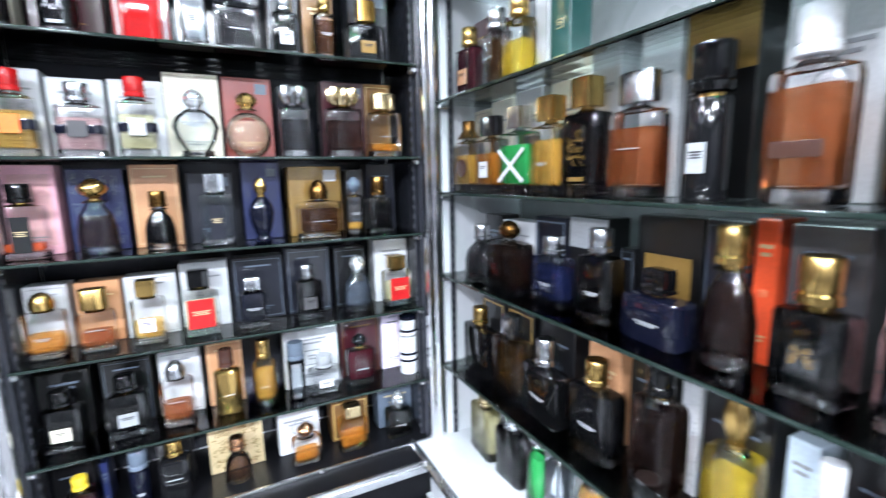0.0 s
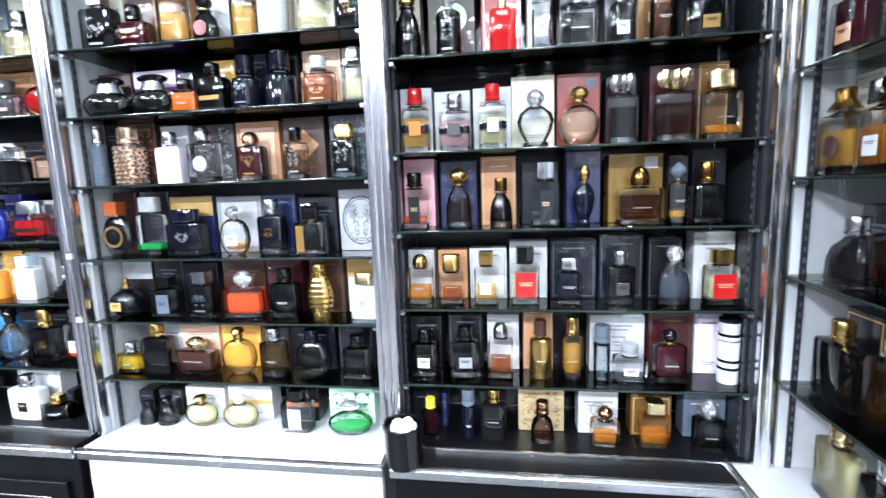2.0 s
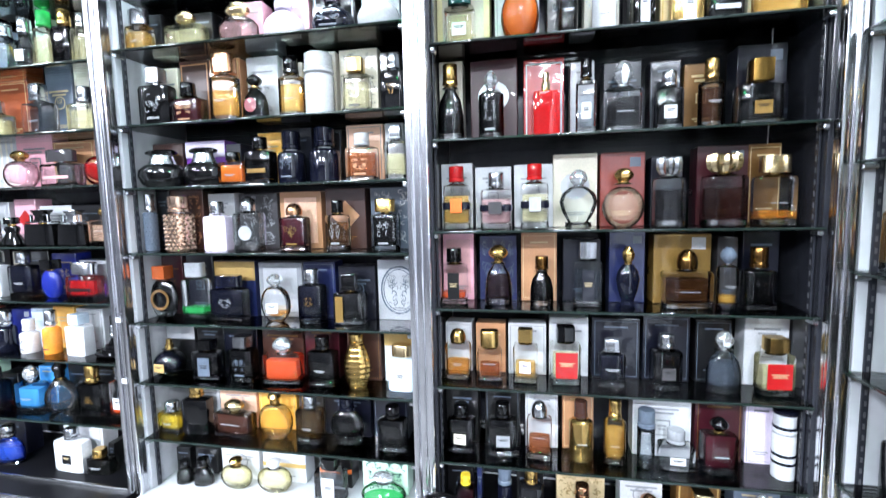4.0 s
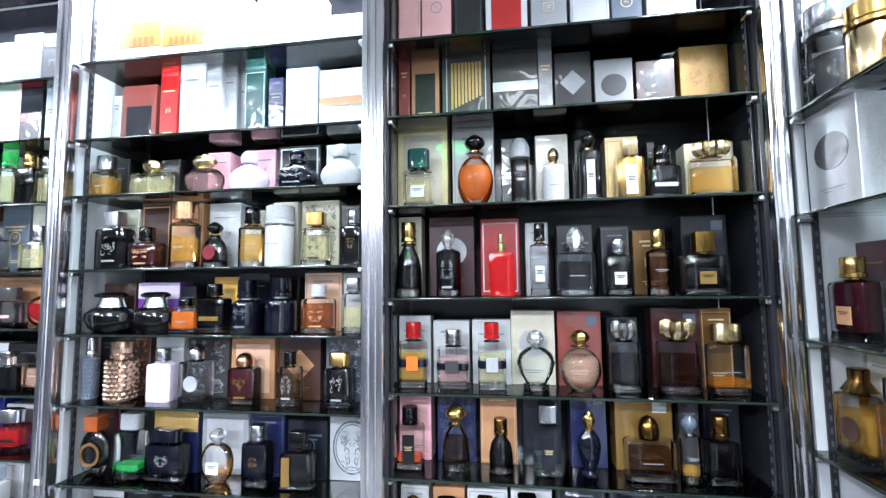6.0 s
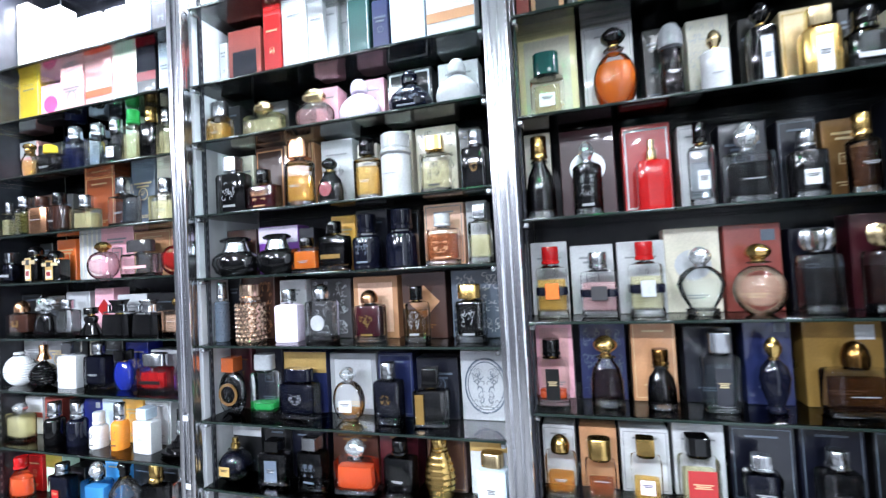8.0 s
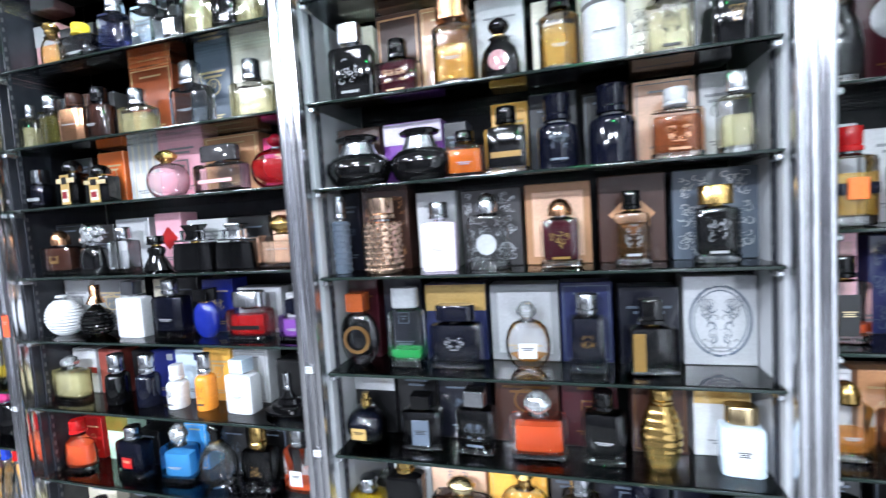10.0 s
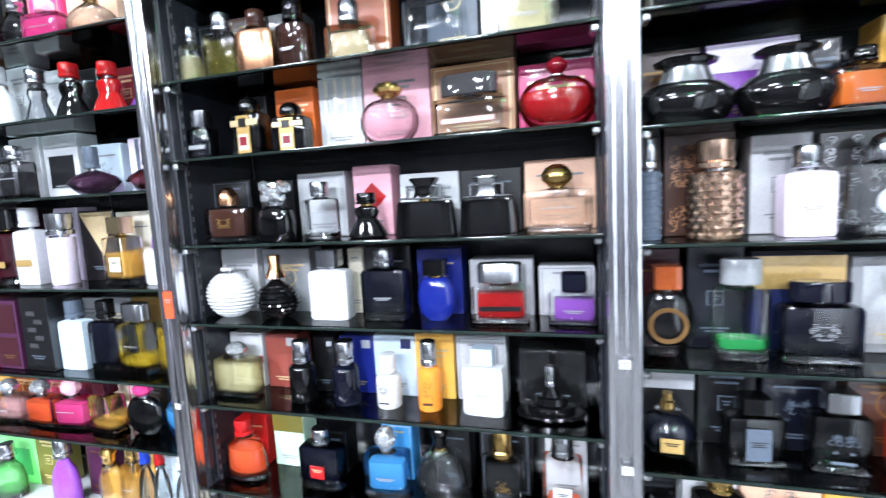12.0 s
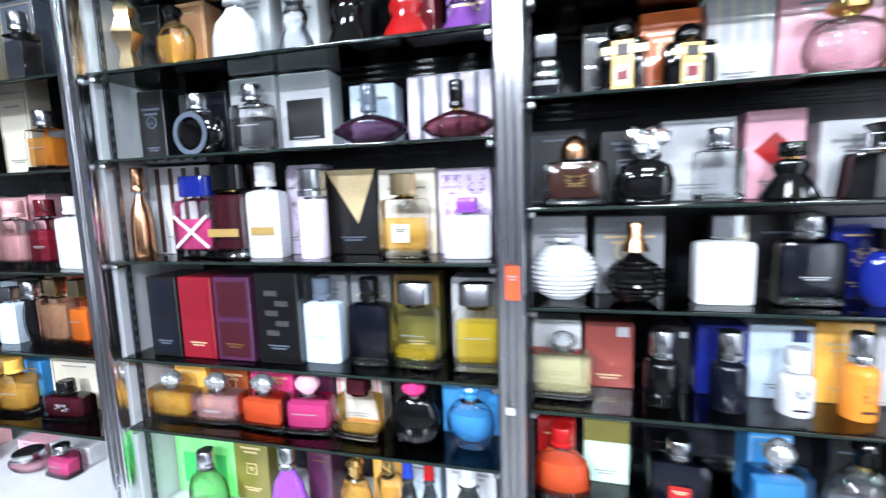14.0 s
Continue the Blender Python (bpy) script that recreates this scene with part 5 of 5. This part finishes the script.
shelf_row(1.849, (
    (None, (-2.387, 0.042, 0.169, "rect", "clear", "honey", "gold")),
    ((-2.343, 0.088, 0.198, "white"), (-2.258, 0.091, 0.145, "round", "clear", "straw", "gold")),
    ((-2.214, 0.072, 0.144, "dark"), (-2.155, 0.070, 0.108, "round", "black", "black", "gold")),
    ((-2.140, 0.060, 0.134, "dark"), (-2.080, 0.069, 0.104, "round", "clear", "smoke", "silver")),
    ((-2.055, 0.090, 0.122, "hot"), (-1.999, 0.088, 0.083, "rect", "clear", "hot", "pink")),
    ((-1.929, 0.126, 0.128, "peach"), (-1.888, 0.106, 0.091, "bulb", "clear", "peach", "gold")),
))

shelf_row(1.708, (
    ((-2.362, 0.044, 0.132, "dark"), (-2.377, 0.063, 0.139, "gem", "palegold", "black", "palegold")),
    ((-2.284, 0.077, 0.127, "tan"), (-2.276, 0.077, 0.108, "round", "clear", "honey", "black")),
    ((-2.149, 0.065, 0.132, "white"), (-2.156, 0.086, 0.125, "flask", "white", "black", "white")),
    ((-2.062, 0.066, 0.116, "white"), (-2.050, 0.074, 0.106, "dress", "clear", "ice", "silver")),
    ((-1.966, 0.054, 0.107, "black"), (-1.961, 0.077, 0.106, "dress", "black", "black", "red")),
    ((-1.865, 0.063, 0.098, "crimson"), (-1.869, 0.084, 0.097, "dress", "red", "black", "red")),
    ((-1.783, 0.066, 0.083, "violet"), (-1.783, 0.074, 0.077, "dress", "clear", "violet", "silver")),
))

shelf_row(1.567, (
    ((-2.380, 0.057, 0.128, "dark"), None),
    ((-2.268, 0.101, 0.115, "ink", "diamond", "silver"), (-2.245, 0.104, 0.102, "disc", "black", "black", "silver", "slate:ring")),
    ((-2.162, 0.091, 0.131, "white"), (-2.137, 0.070, 0.109, "rect", "clear", "smoke", "silver")),
    ((-2.064, 0.095, 0.131, "white", "panel", "dark"), None),
    ((-1.943, 0.078, 0.101, "ice"), (-1.934, 0.124, 0.091, "lens", "clear", "plum", "slate")),
    ((-1.816, 0.134, 0.106, "lilac", "stripes", "slate"), (-1.797, 0.114, 0.085, "lens", "clear", "maroon", "black")),
))

shelf_row(1.394, (
    (None, (-2.388, 0.040, 0.161, "flask", "copper", "black", "copper")),
    ((-2.337, 0.135, 0.163, "white", "stripes", "brown"), (-2.264, 0.085, 0.141, "rect", "clear", "hot", "royal:wide", "white:cross")),
    ((-2.205, 0.061, 0.157, "burgundy"), (-2.192, 0.083, 0.157, "tall", "burgundy", "black", "black:wide", "gold:low")),
    ((-2.100, 0.024, 0.147, "white"), (-2.125, 0.062, 0.157, "rect", "white", "black", "white", "gold:low")),
    ((-2.075, 0.065, 0.153, "lilac", "damask", "smoke"), (-2.040, 0.046, 0.143, "cyl", "lilac", "black", "silver")),
    ((-1.988, 0.091, 0.144, "black", "wedge", "palegold"), None),
    ((-1.892, 0.098, 0.138, "ivory"), (-1.884, 0.076, 0.129, "rect", "clear", "honey", "palegold:cube", "ivory")),
    ((-1.796, 0.085, 0.135, "lilac", "damask", "violet"), (-1.785, 0.071, 0.090, "rect", "white", "black", "violet")),
))

shelf_row(1.219, (
    ((-2.038, 0.061, 0.138, "silver"), (-2.033, 0.069, 0.141, "rect", "ice", "black", "slate")),
    ((-1.964, 0.073, 0.139, "grey"), (-1.950, 0.069, 0.142, "rect", "ink", "black", "dark")),
    ((-1.881, 0.079, 0.141, "olive", "top", "deepgold"), (-1.873, 0.075, 0.136, "rect", "clear", "yellow:low", "silver:wide")),
    ((-1.784, 0.077, 0.137, "white"), (-1.774, 0.073, 0.136, "rect", "clear", "yellow", "silver:wide")),
))

# tall cartons stand at the front of that shelf
for x, w, h, c, style, c2 in ((-2.331, 0.064, 0.143, "dark", "panes", "ink"), (-2.261, 0.068, 0.143, "crimson", "panes", "crimson"),
                              (-2.187, 0.072, 0.144, "plum", "panes", "burgundy"), (-2.102, 0.080, 0.152, "black", "letters", "smoke")):
    perfume_box(x, 1.2195, w, h, c, style, c2, y=0.802, depth=0.085, lean=-1.5)

shelf_row(1.089, (
    ((-2.353, 0.075, 0.094, "honey"), (-2.361, 0.095, 0.089, "block", "clear", "honey", "ice:crystal")),
    ((-2.266, 0.087, 0.097, "rust"), (-2.261, 0.092, 0.091, "block", "clear", "rose", "ice:crystal")),
    ((-2.170, 0.090, 0.100, "hot"), (-2.163, 0.095, 0.096, "block", "clear", "coral", "ice:crystal")),
    ((-2.083, 0.076, 0.102, "plum"), (-2.074, 0.089, 0.102, "block", "clear", "hot", "pink:crystal")),
    ((-1.996, 0.087, 0.095, "ivory", "border", "hot"), (-1.977, 0.074, 0.104, "rect", "clear", "honey:low", "burgundy:cube")),
    ((-1.892, 0.072, 0.094, "black"), (-1.881, 0.083, 0.105, "disc", "black", "black", "hot:crystal")),
    ((-1.796, 0.095, 0.106, "sky"), (-1.788, 0.078, 0.108, "round", "clear", "sky", "sky")),
))

shelf_row(0.905, (
    ((-2.339, 0.138, 0.129, "lime", "panel", "green"), (-2.302, 0.090, 0.120, "flask", "clear", "lime", "silver")),
    ((-2.232, 0.077, 0.133, "olive"), (-2.126, 0.069, 0.149, "flask", "violet", "black", "silver")),
    ((-2.083, 0.053, 0.120, "plum"), (-1.994, 0.066, 0.146, "round", "clear", "honey", "gold")),
    ((-1.950, 0.055, 0.144, "honey"), (-1.933, 0.039, 0.162, "rect", "clear", "honey", "gold")),
    ((-1.885, 0.066, 0.143, "ice"), (-1.897, 0.034, 0.164, "flask", "clear", "water", "blue")),
    ((-1.798, 0.088, 0.153, "white"), (-1.861, 0.033, 0.164, "flask", "clear", "water", "red")),
    (None, (-1.795, 0.056, 0.168, "flask", "clear", "water", "white")),
))

# fifth cabinet
shelf_row(1.714, (
    ((-2.800, 0.110, 0.186, "cream"), (-2.745, 0.067, 0.139, "rect", "clear", "honey", "gold")),
    ((-2.678, 0.094, 0.176, "slate"), (-2.619, 0.069, 0.133, "rect", "clear", "smoke", "silver")),
))

shelf_row(1.555, (
    ((-2.838, 0.114, 0.157, "dark"), (-2.783, 0.069, 0.130, "rect", "clear", "straw", "silver")),
    ((-2.721, 0.083, 0.161, "cream"), (-2.590, 0.078, 0.114, "rect", "clear", "amber", "silver")),
))

shelf_row(1.373, (
    ((-2.889, 0.103, 0.144, "white"), (-2.795, 0.080, 0.130, "rect", "clear", "rose", "silver")),
    ((-2.761, 0.077, 0.140, "rose"), (-2.700, 0.073, 0.132, "rect", "clear", "rose", "rose")),
    ((-2.686, 0.049, 0.144, "pink"), (-2.618, 0.077, 0.132, "rect", "clear", "crimson", "maroon")),
    (None, (-2.547, 0.067, 0.136, "rect", "white", "black", "white")),
))

shelf_row(1.216, (
    ((-2.909, 0.106, 0.116, "ink"), (-2.840, 0.067, 0.113, "rect", "clear", "amber", "gold")),
    ((-2.807, 0.050, 0.117, "ice"), (-2.742, 0.051, 0.115, "rect", "ice", "black", "silver")),
    ((-2.744, 0.062, 0.128, "dark"), (-2.685, 0.062, 0.127, "disc", "black", "black", "silver")),
    ((-2.665, 0.069, 0.131, "peach"), (-2.619, 0.071, 0.135, "rect", "clear", "copper", "palegold")),
    ((-2.599, 0.057, 0.134, "coral"), (-2.554, 0.057, 0.134, "rect", "clear", "orange", "palegold:cube")),
))

shelf_row(1.061, (
    ((-2.946, 0.110, 0.087, "honey"), (-2.871, 0.078, 0.094, "round", "clear", "honey", "gold")),
    ((-2.841, 0.060, 0.093, "gold"), (-2.764, 0.078, 0.116, "rect", "clear", "honey", "honey")),
    ((-2.772, 0.061, 0.097, "sky"), None),
    ((-2.651, 0.133, 0.107, "cream"), (-2.627, 0.110, 0.078, "block", "burgundy", "black", "dark")),
))

shelf_row(0.930, (
    ((-2.998, 0.115, 0.034, "rose"), (-2.920, 0.091, 0.038, "rect", "clear", "rose", "silver")),
    ((-2.811, 0.088, 0.033, "pink"), (-2.761, 0.094, 0.042, "bowl", "clear", "pink", "silver")),
    ((-2.694, 0.116, 0.039, "white"), (-2.665, 0.073, 0.066, "rect", "clear", "hot", "silver")),
))

# side cabinet
shelf_row(1.980, (
    (None, (-0.734, 0.071, 0.170, "cyl", "clear", "smoke", "silver")),
    (None, (-0.648, 0.066, 0.120, "cyl", "palegold", "black", "gold")),
    (None, (-0.587, 0.044, 0.089, "rect", "clear", "amber", "gold")),
), place=SIDE)

shelf_row(1.810, (
    ((-0.610, 0.075, 0.140, "ink"), None),
), place=SIDE)
perfume_box(-0.712, 1.8105, 0.112, 0.163, "silver", "oval", "smoke", y=0.806, depth=0.06, lean=1.0, place=SIDE)

shelf_row(1.604, (
    ((-0.738, 0.065, 0.155, "burgundy"), (-0.726, 0.072, 0.130, "rect", "burgundy", "black", "gold", "tan")),
    (None, (-0.631, 0.061, 0.135, "rect", "clear", "bronze", "silver")),
    (None, (-0.564, 0.056, 0.137, "rect", "clear", "yellow", "gold")),
    ((-0.555, 0.037, 0.162, "white", "border", "black"), None),
    ((-0.509, 0.046, 0.161, "teal"), None),
), place=SIDE)

shelf_row(1.424, (
    ((-0.740, 0.061, 0.162, "cream"), (-0.733, 0.074, 0.138, "rect", "clear", "honey", "bronze:cone", "brown:round")),
    ((-0.670, 0.070, 0.171, "ivory"), (-0.649, 0.078, 0.136, "rect", "clear", "amber", "black:wide", "white")),
    ((-0.583, 0.077, 0.176, "white"), (-0.562, 0.082, 0.142, "rect", "clear", "green", "silver:cube", "white:cross")),
    ((-0.483, 0.094, 0.174, "ivory"), (-0.482, 0.068, 0.146, "rect", "clear", "honey", "gold:cube")),
    ((-0.445, 0.020, 0.165, "peach"), (-0.407, 0.070, 0.158, "rect", "black", "black", "gold:cube", "deepgold:crest")),
    ((-0.409, 0.054, 0.184, "silver"), (-0.322, 0.066, 0.148, "rect", "clear", "rust", "silver:wide")),
    ((-0.326, 0.059, 0.191, "white"), None),
    ((-0.249, 0.080, 0.207, "black", "top", "deepgold"), (-0.233, 0.042, 0.157, "cyl", "dark", "black", "black", "silver")),
    ((-0.147, 0.078, 0.186, "white"), (-0.143, 0.060, 0.164, "rect", "clear", "rust", "white", "brown:low")),
    ((-0.058, 0.080, 0.180, "bronze"), (-0.060, 0.055, 0.150, "rect", "black", "black", "gold")),
), place=SIDE)

shelf_row(1.251, (
    ((-0.700, 0.060, 0.125, "dark"), (-0.684, 0.104, 0.109, "flask", "dark", "black", "silver")),
    ((-0.615, 0.100, 0.118, "white"), (-0.591, 0.106, 0.123, "rect", "clear", "brown", "bronze:crystal")),
    ((-0.520, 0.078, 0.132, "ink", "border", "slate"), (-0.470, 0.074, 0.109, "rect", "clear", "navy", "silver")),
    ((-0.436, 0.080, 0.138, "dark", "top", "silver"), (-0.374, 0.061, 0.130, "rect", "black", "black", "silver")),
    ((-0.361, 0.023, 0.100, "dark"), None),
    ((-0.225, 0.050, 0.150, "ink"), None),
    ((-0.300, 0.092, 0.148, "black", "panel", "deepgold"), (-0.281, 0.086, 0.090, "block", "ink", "black", "black")),
    ((-0.186, 0.024, 0.154, "coral"), (-0.199, 0.056, 0.150, "flask", "clear", "brown", "gold")),
    ((-0.134, 0.064, 0.152, "smoke"), (-0.122, 0.059, 0.130, "block", "black", "black", "gold")),
    ((-0.055, 0.070, 0.150, "rose"), (-0.050, 0.052, 0.120, "rect", "black", "black", "black")),
), place=SIDE)

shelf_row(1.050, (
    ((-0.700, 0.085, 0.150, "black", "border", "gold"), (-0.693, 0.104, 0.139, "rect", "black", "black", "gold")),
    ((-0.606, 0.085, 0.150, "black", "border", "gold"), (-0.582, 0.086, 0.153, "rect", "clear", "bronze", "silver")),
    ((-0.500, 0.090, 0.152, "dark"), (-0.485, 0.100, 0.139, "block", "black", "black", "silver")),
    ((-0.312, 0.068, 0.158, "black"), None),
    ((-0.200, 0.078, 0.150, "dark"), None),
    ((-0.393, 0.064, 0.154, "tan"), (-0.374, 0.082, 0.143, "rect", "dark", "black", "gold")),
    ((-0.256, 0.026, 0.168, "white", "damask", "slate"), (-0.270, 0.063, 0.185, "rect", "clear", "brown", "black")),
    (None, (-0.180, 0.052, 0.182, "block", "clear", "yellow", "gold:crystal")),
    ((-0.135, 0.030, 0.138, "ice"), (-0.097, 0.035, 0.152, "block", "maroon", "black", "white")),
    ((-0.068, 0.070, 0.150, "dark"), (-0.045, 0.050, 0.140, "rect", "clear", "brown", "gold")),
), place=SIDE)

shelf_row(0.876, (
    (None, (-0.675, 0.090, 0.142, "rect", "clear", "straw", "palegold")),
    (None, (-0.576, 0.077, 0.142, "rect", "clear", "smoke", "silver")),
    (None, (-0.502, 0.050, 0.164, "flask", "clear", "green", "silver")),
    (None, (-0.446, 0.043, 0.162, "rect", "clear", "ice", "silver")),
    (None, (-0.372, 0.062, 0.165, "round", "clear", "honey", "gold")),
    (None, (-0.282, 0.067, 0.192, "block", "clear", "silver", "grey")),
), place=SIDE)
